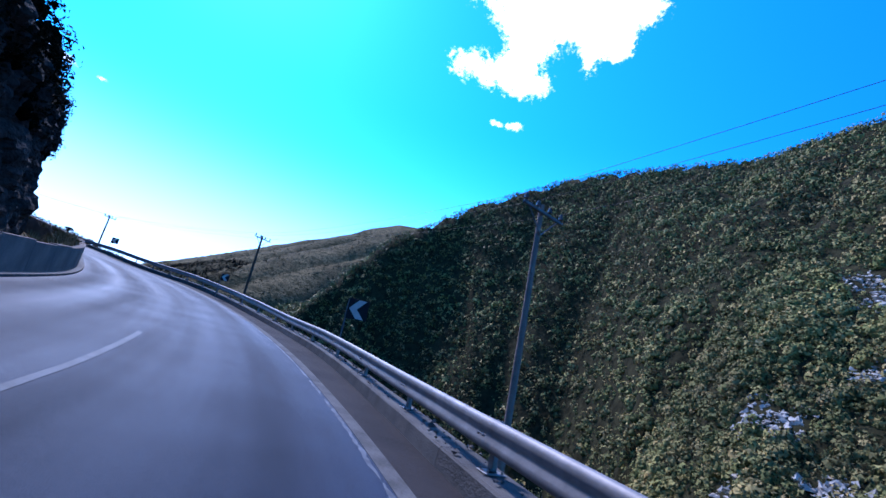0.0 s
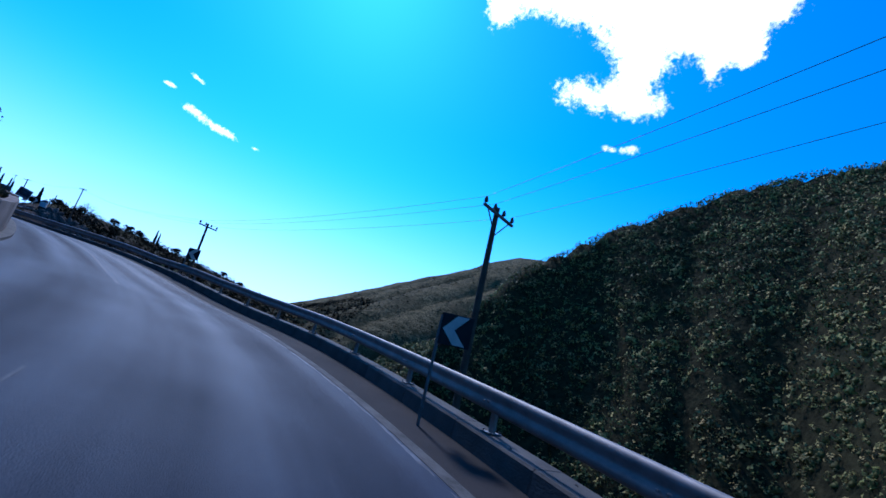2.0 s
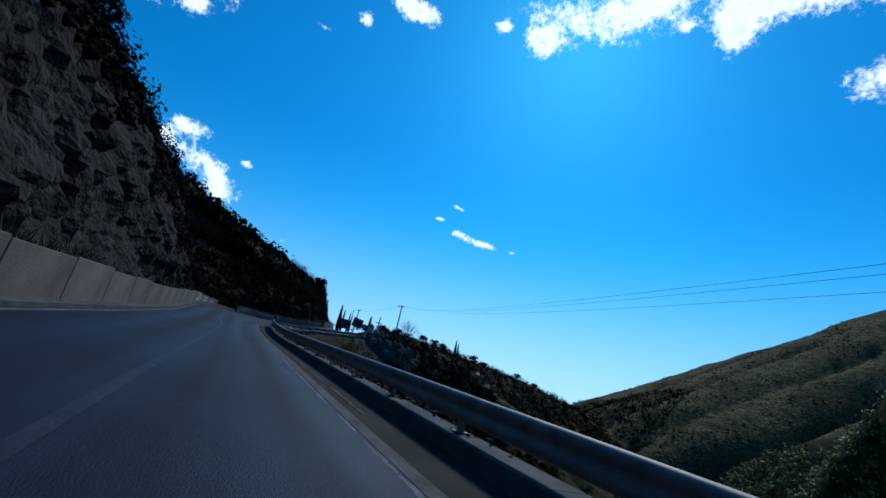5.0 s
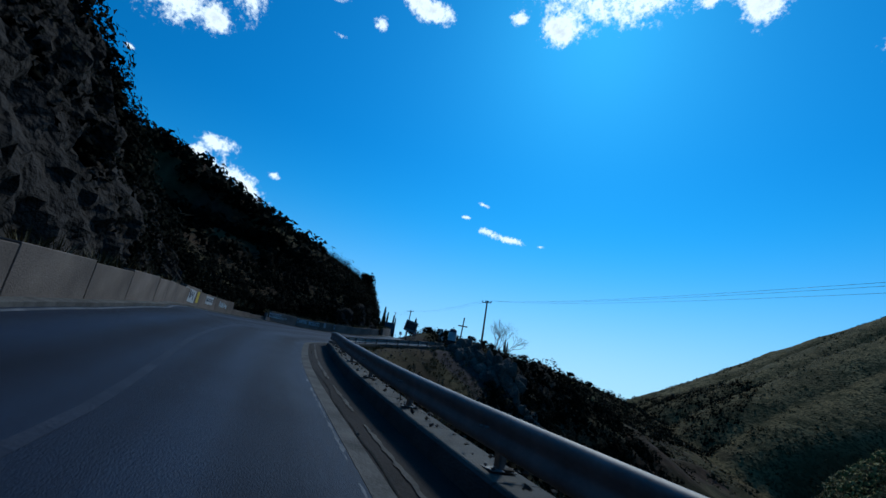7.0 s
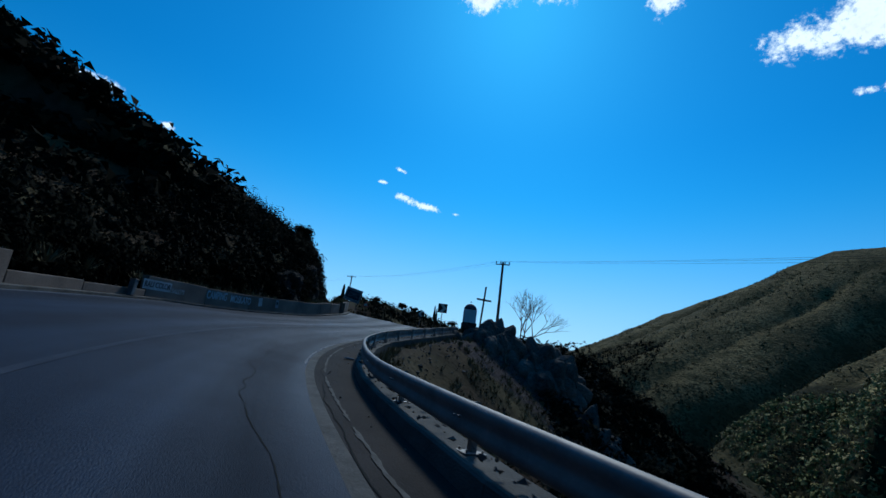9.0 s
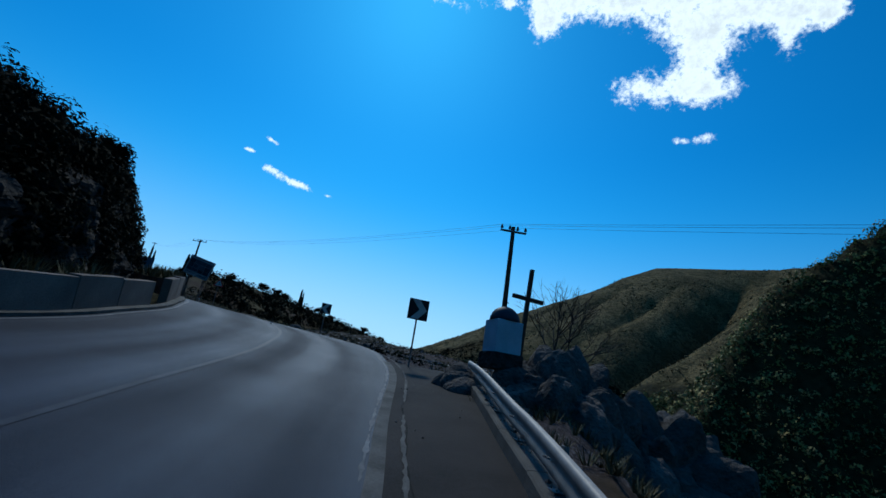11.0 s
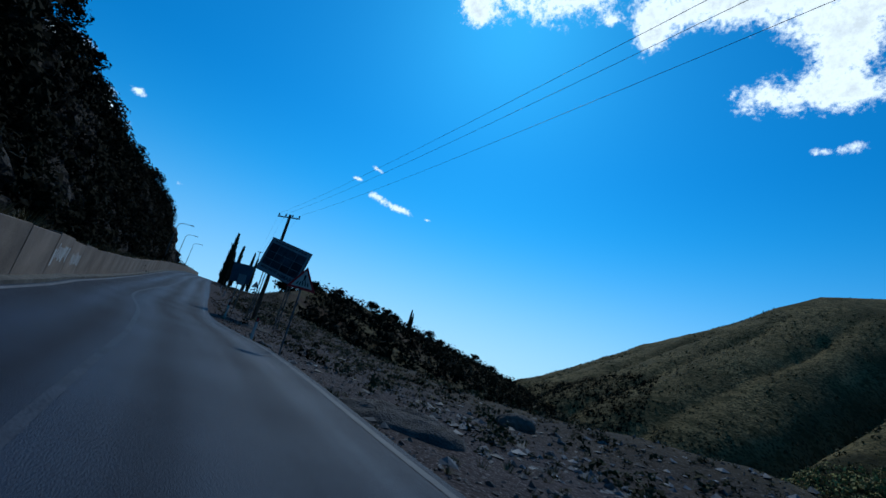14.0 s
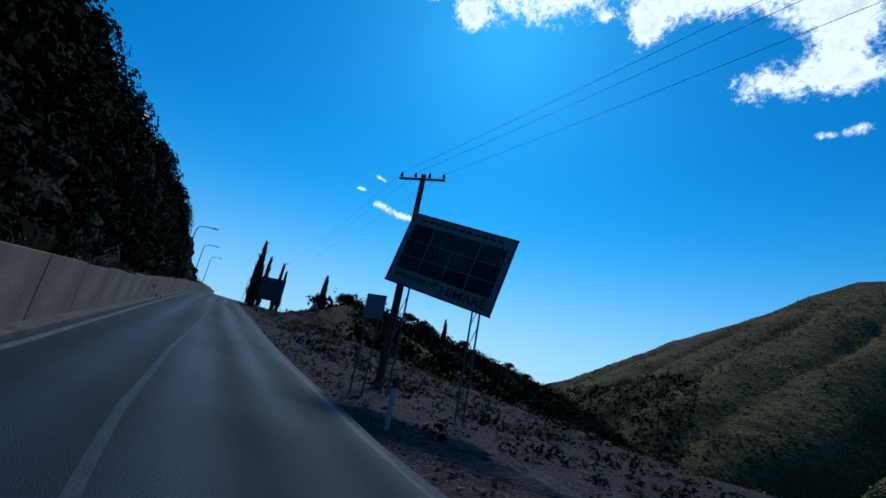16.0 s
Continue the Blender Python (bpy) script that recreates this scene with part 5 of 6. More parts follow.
def bare_tree(p, h, seed):
    """A leafless tree: limbs that fork and taper."""
    r = random.Random(seed)
    t = thing("bare_tree", pose(*p), "small leafless tree with thin forked branches", "tree")
    trunk, twigs = bmesh.new(), bmesh.new()

    def grow(a, d, length, rad, level):
        b = a + d * length
        tube(trunk if level < 2 else twigs, a, b, rad, rad * 0.68, 7 if level < 2 else 4)
        if level >= 5:
            return
        for _ in range(3 if level < 3 else 2):
            n = (d + Vector((r.uniform(-0.8, 0.8), r.uniform(-0.8, 0.8), r.uniform(-0.25, 0.55)))).normalized()
            grow(b, n, length * r.uniform(0.62, 0.82), rad * 0.62, level + 1)
    for _ in range(3):
        grow(Vector((0, 0, -0.5)), Vector((r.uniform(-0.1, 0.75), r.uniform(-0.3, 0.5), 1)).normalized(), h * 0.32, 0.07, 0)
    part("trunk", trunk, "bark", t)
    part("branches", twigs, "bark", t)
    return t


bare_tree((-110.0, 90.6, ground_at(-110.0, 90.6)), 5.6, 3)


def billboard(a, b, low, high, base_z, label, face="board_white", sag=0.0):
    """A board between two upright edges a and b (x, y), on lattice legs; sag turns the board about its middle."""
    mid = ((a[0] + b[0]) / 2, (a[1] + b[1]) / 2)
    w = math.hypot(b[0] - a[0], b[1] - a[1])
    turn = math.degrees(math.atan2(b[1] - a[1], b[0] - a[0]))
    t = thing("billboard", pose(mid[0], mid[1], base_z, 0, 0, turn), label, "billboard")
    h0, h1 = low - base_z, high - base_z
    board = part("board", boxed(w, 0.08, h1 - h0, Matrix.Translation((0, 0, h0)), 0.01), face, t)
    middle = Matrix.Translation((0, 0, (h0 + h1) / 2))
    board.matrix_basis = middle @ Matrix.Rotation(radians(sag), 4, "Y") @ middle.inverted()
    for sx in (-1, 1):
        part("edge", boxed(0.05, 0.12, h1 - h0 + 0.04, Matrix.Translation((sx * (w / 2 + 0.01), 0, h0 - 0.02))), "steel_dark", board)
    for zz in (h0 - 0.03, h1 - 0.02):
        part("edge", boxed(w + 0.1, 0.12, 0.05, Matrix.Translation((0, 0, zz))), "steel_dark", board)
    for sx in (-0.36, 0.30):
        x = sx * w
        for dx in (-0.13, 0.13):
            part("leg", boxed(0.05, 0.05, h0 + 1.2, Matrix.Translation((x + dx, 0.07, -0.5))), "steel_dark", t)
        n = 5
        for k in range(n):
            z0, z1 = h0 * k / n, h0 * (k + 1) / n
            part("lattice", tubed((x - 0.13, 0.07, z0), (x + 0.13, 0.07, z1), 0.014, 0.014, 5), "steel_dark", t)
    return board, w, h0, h1


def welcome_board():
    t, w, h0, h1 = billboard((-165.45, 109.12), (-161.55, 110.32), 22.45, 25.1, 18.5, "weathered billboard with dark photographs and welcome text on lattice legs", sag=13.5)
    hh = h1 - h0
    cols = [-0.46, -0.24, 0.0, 0.22, 0.46]
    cuts = [0.20, 0.40, 0.62, 0.86]
    for i in range(4):
        for j in range(3):
            if (i, j) == (1, 2):
                continue
            x0, x1 = cols[i] * w + 0.02, cols[i + 1] * w - 0.02
            if (i, j) == (2, 2):
                x0 = cols[1] * w + 0.02
            part("photograph", plate([(x0, h0 + hh * cuts[j] + 0.015), (x1, h0 + hh * cuts[j] + 0.015), (x1, h0 + hh * cuts[j + 1] - 0.015), (x0, h0 + hh * cuts[j + 1] - 0.015)], 0.004, -0.046), "board_dark", t, "dark faded photograph")
    lettering("welcome_text", "MIRSEVINI NË", 0.24, "graffiti_dark", t, pose(-0.22 * w, -0.046, h0 + hh * 0.125), width=w * 0.42)
    lettering("place_text", "HIMARË", 0.40, "graffiti_dark", t, pose(0.24 * w, -0.046, h0 + hh * 0.10), width=w * 0.42)
    for k in range(11):
        x = -0.40 * w + k * 0.075 * w
        part("unread_text", plate([(x, h0 + hh * 0.915), (x + 0.055 * w, h0 + hh * 0.915), (x + 0.055 * w, h0 + hh * 0.945), (x, h0 + hh * 0.945)], 0.003, -0.046), "graffiti_dark", t)


welcome_board()
billboard((-235.1, 139.4), (-231.6, 143.2), 29.9, 34.2, ground_at(-233.5, 141.5), "large blue billboard standing among cypresses", "board_blue")[0].parent


def plain_sheet(p, turn, w, h, z, label):
    t = thing("small_board", pose(p[0], p[1], z, 0, 0, turn), label, "sign board")
    part("panel", boxed(w, 0.03, h, None, 0.006), "board_white", t)
    g = ground_at(p[0], p[1])
    for sx in (-0.3, 0.3):
        part("post", tubed((sx * w, 0.04, g - z - 0.2), (sx * w, 0.04, h * 0.8), 0.03, 0.03, 8), "steel_dark", t)


plain_sheet((-164.2, 107.5), 28, 0.62, 0.75, 21.2, "small blank pale sheet-metal board beside the billboard")


def delineator(p, turn):
    t = thing("delineator_post", pose(p[0], p[1], p[2], 0, 0, turn), "white plastic roadside marker post with a dark red top", "marker post", "marker posts along the verge")
    bm = bmesh.new()
    tube(bm, (0, 0, -0.2), (0, 0, 0.78), 0.062, 0.058, 12)
    for v in bm.verts:
        v.co.y *= 0.7
    part("stem", bm, "white_sheet", t)
    bm = bmesh.new()
    tube(bm, (0, 0, 0.78), (0, 0, 1.0), 0.059, 0.055, 12)
    for v in bm.verts:
        v.co.y *= 0.7
        if v.co.z > 0.95:
            v.co.z += v.co.x * 0.5
    cap = part("cap", bm, "black_sheet", t, "dark cap")
    part("reflector", boxed(0.05, 0.012, 0.14, Matrix.Translation((0, -0.046, 0.81))), "red_sheet", cap, "red reflector")
    return t


for u, lat in ((24.53, 1.07), (25.93, 1.1), (27.0, 2.0), (27.9, 2.0), (28.6, 2.0)):
    q = on_road(u, lat)
    delineator((q[0], q[1], ground_at(q[0], q[1])), heading(u))


def street_lamp(p, h, turn):
    z = ground_at(p[0], p[1])
    t = thing("street_lamp", pose(p[0], p[1], z, 0, 0, turn), "slender grey steel street lamp with a curved arm", "street lamp", "street lamps on the crest")
    part("mast", tubed((0, 0, -0.3), (0, 0, h - 0.6), 0.09, 0.05, 10), "steel_dark", t)
    bm = bmesh.new()
    pts = [(0, 0, h - 0.6), (0.15, 0, h - 0.2), (0.6, 0, h), (1.5, 0, h + 0.08)]
    for a, b in zip(pts, pts[1:]):
        tube(bm, a, b, 0.045, 0.04, 8)
    part("arm", bm, "steel_dark", t)
    part("lamp_head", boxed(0.6, 0.2, 0.1, Matrix.Translation((1.75, 0, h + 0.03)), 0.02), "steel_dark", t)


for u, lat in ((28.6, -6.6), (29.3, -6.8), (29.9, -6.8)):
    q = on_road(u, lat)
    street_lamp((q[0], q[1]), 7.5, heading(u))
for u, lat in ((29.6, 1.8), (30.0, 1.9)):
    q = on_road(u, lat)
    t = thing("slim_post", pose(q[0], q[1], ground_at(q[0], q[1])), "slim dark post at the roadside", "post", "slim posts")
    part("shaft", tubed((0, 0, -0.3), (0, 0, 5.5), 0.06, 0.05, 8), "steel_dark", t)


# ---- cypresses and other trees ----
def cypress(p, h, r, seed, label="slim dark cypress tree"):
    g = np.random.default_rng(seed)
    z = ground_at(p[0], p[1])
    t = thing("cypress", pose(p[0], p[1], z), label, "tree", "cypresses")
    part("trunk", tubed((0, 0, -0.3), (0, 0, h * 0.5), r * 0.14, r * 0.06, 8), "bark", t)
    n = 700
    f = g.random(n) ** 0.8
    zz = h * (0.05 + 0.95 * f)
    rad = r * np.clip(f * 7 + 0.25, 0, 1) * np.maximum(1 - f, 0.015) ** 0.6 * (0.75 + 0.35 * g.random(n))
    a = g.random(n) * 6.283
    p0 = np.stack([rad * np.cos(a), rad * np.sin(a), zz], 1)
    s = 0.16 * r + 0.16 * g.random(n) * r
    up = np.stack([0.2 * g.normal(size=n), 0.2 * g.normal(size=n), np.ones(n)], 1)
    side = np.stack([-np.sin(a), np.cos(a), 0 * a], 1)
    v = np.stack([p0 - side * s[:, None], p0 + side * s[:, None], p0 + up * (s * 3.4)[:, None]], 1).reshape(-1, 3)
    # a solid core
    m, k = 10, 8
    core = np.array([[0.7 * r * max(0.01, 1 - j / k) ** 0.6 * math.cos(6.283 * i / m), 0.7 * r * max(0.01, 1 - j / k) ** 0.6 * math.sin(6.283 * i / m), h * (0.04 + 0.92 * j / k)]
                     for j in range(k + 1) for i in range(m)])
    cf = []
    for j in range(k):
        for i in range(m):
            q = [j * m + i, j * m + (i + 1) % m, (j + 1) * m + (i + 1) % m, (j + 1) * m + i]
            cf += [(q[0], q[1], q[2]), (q[0], q[2], q[3])]
    faces = np.concatenate([np.arange(len(v)).reshape(-1, 3), np.array(cf) + len(v)])
    raw("crown", np.concatenate([v, core]), faces, "cypress", t)
    return t


for k, (x, y, top, r) in enumerate(((-228.5, 135.6, 38.6, 0.9), (-230.5, 137.2, 35.0, 0.8), (-236.5, 141.5, 38.4, 0.7), (-240.0, 146.5, 38.6, 0.6), (-242.5, 149.0, 38.0, 0.6), (-243, 160, 40.2, 0.9), (-283, 256, 50.5, 0.9), (-287, 262, 50.0, 0.8))):
    cypress((x, y), max(4.0, top - ground_at(x, y)), r, 40 + k)


def leafy_tree(p, h, r, seed, label):
    g = np.random.default_rng(seed)
    z = ground_at(p[0], p[1])
    t = thing("tree", pose(p[0], p[1], z), label, "tree", "broad trees")
    bm = bmesh.new()
    tube(bm, (0, 0, -0.4), (0.1, 0.05, h * 0.5), r * 0.09, r * 0.06, 8)
    limbs = []
    for k in range(6):
        a = 6.283 * k / 6 + g.random()
        e = (math.cos(a) * r * 0.55, math.sin(a) * r * 0.55, h * (0.6 + 0.25 * g.random()))
        tube(bm, (0.1, 0.05, h * (0.3 + 0.15 * g.random())), e, r * 0.045, r * 0.015, 6)
        limbs.append(e)
    part("trunk", bm, "bark", t)
    c = np.array([(0, 0, h * 0.72)] + limbs + [(g.normal() * r * 0.42, g.normal() * r * 0.42, h * (0.3 + 0.6 * g.random())) for _ in range(16)])
    rad = r * (0.28 + 0.2 * g.random(len(c)))
    foliage("crown", leaf_cloud(c, rad, rad * 0.9, 170, 0.13, g, full=True), "leaf_shade_dark", t)
    return t


for k, (u, back, h, r) in enumerate(((4.4, 5.2, 3.6, 1.8), (5.0, 6.2, 3.6, 1.8), (5.7, 7.4, 3.6, 1.8), (6.5, 7.2, 3.4, 1.7), (11.2, 6.6, 4, 2.0), (11.8, 7.0, 4, 2.0), (12.4, 7.2, 4, 2.0), (13.0, 8.6, 3.4, 1.8),
                                  (23.6, 6.0, 3.0, 1.7), (24.3, 5.4, 3.0, 1.7), (25.0, 5.4, 2.8, 1.7), (25.7, 5.2, 3.0, 1.7), (26.3, 5.8, 2.8, 1.6), (26.9, 5.8, 2.8, 1.5), (27.5, 5.2, 2.6, 1.5), (28.1, 4.8, 2.8, 1.6), (28.6, 4.8, 2.6, 1.5), (29.0, 4.6, 2.4, 1.4))):
    q = on_road(u, -float(np.interp(u, UU, WIDTH)) - back)
    leafy_tree((q[0], q[1]), h, r, 70 + k, "dark leafy tree leaning over the rock face")
for k, (x, y, h, r) in enumerate(((-232, 152, 3.4, 2.2), (-246, 170, 3.8, 2.6), (-254, 186, 3.4, 2.2), (-262, 210, 3.8, 2.6), (-270, 226, 3.4, 2.4), (-278, 240, 4, 3), (-290, 282, 4, 3), (-296, 300, 3.6, 2.6), (-300, 346, 4.2, 3.2), (-301, 372, 4, 3))):
    leafy_tree((x, y), h, r, 120 + k, "dark round-crowned tree on the spur")


def hillside_house(p, turn):
    t = thing("house", pose(p[0], p[1], p[2], 0, 0, turn), "house with a low tiled roof on the shaded slope", "house")
    part("wall", boxed(9, 7, 3.2, Matrix.Translation((0, 0, -0.4)), 0.02), "plaster", t)
    part("roof", plate([(-5.4, 2.7), (5.4, 2.7), (5.4, 2.95), (0, 4.4), (-5.4, 2.95)], 8.6, -4.3), "roof", t)
    for x in (-2.6, 0.4, 3.0):
        w = part("window", boxed(1.1, 0.05, 1.2, Matrix.Translation((x, -3.51, 0.9))), "black_sheet", t)
        part("sill", boxed(1.3, 0.16, 0.06, Matrix.Translation((x, -3.55, 0.83))), "board_white", w)


hillside_house((-158, 76.5, 29.8), 60)


# ---- painted lettering and sheets on the wall ----
def on_panel(u, z):
    """The wall panel at u, and the pose on its road face at that height."""
    s = float(np.interp(u, UU, STATION))
    s0, ob, h = max((p for p in PANELS if p[0] <= s), key=lambda p: p[0])
    return ob, pose(0.004, s - s0, z, 0, 0, 90)


def wall_text(u, z, text, size, width, mat, name="painted_text"):
    ob, m = on_panel(u, z)
    return lettering(name, text, size, mat, ob, m, depth=0.002, width=width)


def wall_sheet(u, z, w, h, mat, name, tilt=0.0, out=0.006):
    ob, m = on_panel(u, z)
    bm = boxed(w, 0.006, h, Matrix.Translation((0, -out, -h / 2)))
    q = part(name, bm, mat, ob)
    q.matrix_basis = m @ Matrix.Rotation(radians(tilt), 4, "Y")
    return q


def brush_marks(u, z, w, h, n, mat, seed):
    """Unreadable paint strokes as short bars."""
    r = random.Random(seed)
    for k in range(n):
        ob, m = on_panel(u, z)
        bw, bh = w / n * r.uniform(0.35, 0.8), h * r.uniform(0.5, 1.0)
        q = part("paint_stroke", boxed(bw, 0.003, bh, Matrix.Translation((-w / 2 + w * (k + 0.5) / n, -0.012 if mat == "graffiti_dark" else -0.003, -bh / 2))), mat, ob)
        q.matrix_basis = m @ Matrix.Rotation(radians(r.uniform(-8, 8)), 4, "Y")


wall_sheet(16.13, 0.6, 2.3, 0.72, "graffiti_white", "white_ground", 2)
brush_marks(16.13, 0.66, 1.7, 0.5, 7, "graffiti_dark", 5)
wall_sheet(16.36, 0.62, 0.5, 0.66, "yellow_paint", "yellow_patch")
wall_sheet(16.64, 0.62, 1.5, 0.5, "graffiti_white", "white_ground")
wall_text(16.64, 0.62, "RALI COLOR", 0.3, 1.35, "graffiti_dark").location.x += 0.014
brush_marks(16.95, 0.55, 1.6, 0.4, 6, "graffiti_blue", 1)
wall_sheet(17.985, 0.62, 1.75, 0.42, "graffiti_white", "white_ground")
wall_text(17.985, 0.62, "RALI COLOR", 0.34, 1.6, "graffiti_dark").location.x += 0.014
wall_text(18.155, 0.5, "SALOTI", 0.3, 0.85, "graffiti_white")
wall_text(18.37, 0.62, "CAMPING", 0.58, 1.5, "graffiti_blue")
wall_text(18.60, 0.58, "MOSKATO", 0.56, 1.75, "graffiti_blue")
wall_sheet(18.75, 0.62, 0.34, 0.5, "graffiti_white", "white_poster", -4)
wall_sheet(18.95, 0.62, 0.3, 0.5, "board_white", "white_poster", 1)
wall_sheet(18.95, 0.66, 0.16, 0.16, "board_dark", "poster_picture", 1, 0.014)
brush_marks(24.35, 0.72, 2.6, 0.5, 9, "graffiti_white", 2)
brush_marks(24.75, 0.66, 2.2, 0.45, 7, "graffiti_white", 3)
brush_marks(23.5, 0.72, 1.6, 0.4, 5, "graffiti_blue", 4)


def wall_post(u, label):
    q = on_road(u, -float(np.interp(u, UU, WIDTH)) + 0.16, 0.09)
    t = thing("wall_post", pose(*q, 0, 0, heading(u)), label, "post")
    part("shaft", boxed(0.22, 0.22, 0.62, None, 0.02), "steel_dark", t)
    part("cap", boxed(0.26, 0.26, 0.05, Matrix.Translation((0, 0, 0.62)), 0.01), "wall", t)


wall_post(17.79, "stubby dark post at the end of the low wall")


# ---- cracks and patches in the asphalt ----
def crack(u0, u1, lat0, lat1, seed, wide=0.035, wander=0.35):
    """A jagged dark crack: a thin ribbon with side branches, in the road's surface."""
    r = np.random.default_rng(int(seed))
    n = int((np.interp(u1, UU, STATION) - np.interp(u0, UU, STATION)) / 0.16) + 2
    u = np.linspace(u0, u1, n)
    lat = np.linspace(lat0, lat1, n) + wander * fbm(np.linspace(0, n * 0.16, n), np.full(n, seed * 3.1), 1.3, 4, seed)
    w = wide * (0.25 + 0.75 * r.random(n))
    v, f = [], []
    for i in range(n):
        a, b = on_road(u[i], lat[i] - w[i] / 2, 0.0045), on_road(u[i], lat[i] + w[i] / 2, 0.0045)
        v += [a, b]
        if i:
            f.append((2 * i - 2, 2 * i - 1, 2 * i + 1, 2 * i))
    for i in range(2, n - 2, 3):
        d = r.choice((-1, 1)) * r.uniform(0.03, 0.12)
        k = len(v)
        v += [on_road(u[i], lat[i], 0.0045), on_road(u[i] + 0.0016, lat[i], 0.0045), on_road(u[i] + r.uniform(-0.02, 0.02), lat[i] + d, 0.0045)]
        f.append((k, k + 1, k + 2, k + 2))
    tri = []
    for q in f:
        tri.append(q[:3])
        if q[3] != q[2]:
            tri.append((q[0], q[2], q[3]))
    raw("crack", v, tri, "crack", road)


crack(15.9, 16.3, -0.42, -0.8, 2.0, 0.026, 0.12)
crack(16.3, 17.5, -0.8, -1.42, 4.0, 0.022, 0.22)
crack(17.2, 17.6, -1.45, -1.75, 5.0, 0.018, 0.3)
crack(9.3, 10.6, -0.6, -0.42, 3.0, 0.025, 0.25)
crack(9.6, 10.3, -0.3, -0.35, 7.0, 0.018, 0.2)
crack(2.4, 4.4, 0.2, 0.22, 11.0, 0.035, 0.12)
crack(4.4, 8.5, 0.2, 0.22, 12.0, 0.03, 0.12)
crack(12.4, 16.6, 0.36, 0.36, 14.0, 0.03, 0.12)
crack(16.6, 19.6, 0.38, 0.4, 15.0, 0.03, 0.12)


# ---- small loose matter ----
def chips(places, rmin, rmax, rng, flat=0.7, power=2.5, lift=0.0):
    """Rough little stones: jittered octahedra standing on the given places."""
    n = len(places)
    r = rmin + (rmax - rmin) * rng.random(n) ** power
    t = np.array([(1, 0, 0), (-1, 0, 0), (0, 1, 0), (0, -1, 0), (0, 0, 1), (0, 0, -1)], float)
    k = np.array([(0, 2, 4), (2, 1, 4), (1, 3, 4), (3, 0, 4), (2, 0, 5), (1, 2, 5), (3, 1, 5), (0, 3, 5)])
    v = t[None] * (0.7 + 0.6 * rng.random((n, 6, 1))) + 0.28 * rng.normal(size=(n, 6, 3))
    a = rng.random(n) * 6.283
    x, y = v[:, :, 0] * (0.8 + 0.5 * rng.random(n))[:, None], v[:, :, 1]
    v = np.stack([x * np.cos(a)[:, None] - y * np.sin(a)[:, None], x * np.sin(a)[:, None] + y * np.cos(a)[:, None], v[:, :, 2] * flat], 2)
    v = v * r[:, None, None] + np.asarray(places)[:, None] + np.array([0, 0, lift])
    return v.reshape(-1, 3), (k[None] + 6 * np.arange(n)[:, None, None]).reshape(-1, 3)


def lay(name, xy, rmin, rmax, mat, label, seed, flat=0.7, power=2.5, z=None):
    g = np.random.default_rng(seed)
    x, y = xy
    zz = ground_height(x, y) if z is None else z
    v, f = chips(np.stack([x, y, zz], 1), rmin, rmax, g, flat, power)
    return tagged(raw(name, v, f, mat), label, "stones", kind="stuff")


rng = np.random.default_rng(77)
x, y, u, far = beside(21000, 20.2, 27.5, 0.3, 18, rng, right=True)
ok = rng.random(len(x)) < np.clip(1.1 - far / 18, 0.2, 1)
lay("verge_stones", (x[ok], y[ok]), 0.012, 0.09, "stone_small", "scattered grey stones and gravel on the verge", 1, power=2.6)
# pebbles and grit on the strip between kerb and slope
n = 5200
s = rng.uniform(STATION[int(2 * PER)], STATION[int(20 * PER)], n)
uu = np.interp(s, STATION, UU)
i = (uu * PER).astype(int)
lat = KERB[i] + 0.08 + 0.95 * rng.random(n) ** 1.2
px, py = LINE[i, 0] + RIGHT[i, 0] * lat, LINE[i, 1] + RIGHT[i, 1] * lat
z = np.where(lat < KERB[i] + 0.48, LINE[i, 2] + 0.30, np.maximum(ground_height(px, py), LINE[i, 2] - 0.3))
lay("kerb_grit", (px, py), 0.008, 0.05, "stone_small", "pebbles and grit lying on the kerb", 2, z=z)
n = 240
i = (np.interp(rng.uniform(STATION[int(12 * PER)], STATION[int(20 * PER)], n), STATION, UU) * PER).astype(int)
lat = 0.2 + (KERB[i] - 0.25) * rng.random(n)
lay("gutter_grit", (LINE[i, 0] + RIGHT[i, 0] * lat, LINE[i, 1] + RIGHT[i, 1] * lat), 0.006, 0.03, "stone_small", "small stones lying in the gutter", 3, z=LINE[i, 2] + 0.008)


def litter(u, lat, sx, sy, sz, turn, mat, label):
    q = on_road(u, lat, 0.012)
    t = tagged(part("litter", boxed(sx, sy, sz, None, min(sz, sx) * 0.2), mat), label, "litter", "litter on the road")
    t.matrix_world = pose(*q, 0, 3, turn)


litter(17.35, 0.95, 0.28, 0.16, 0.05, 70, "graffiti_white", "crushed pale carton in the gutter")
litter(21.2, -3.7, 0.14, 0.08, 0.04, 40, "white_sheet", "crumpled white scrap on the lane line")
litter(17.9, 0.6, 0.10, 0.06, 0.03, 120, "white_sheet", "small white scrap in the gutter")

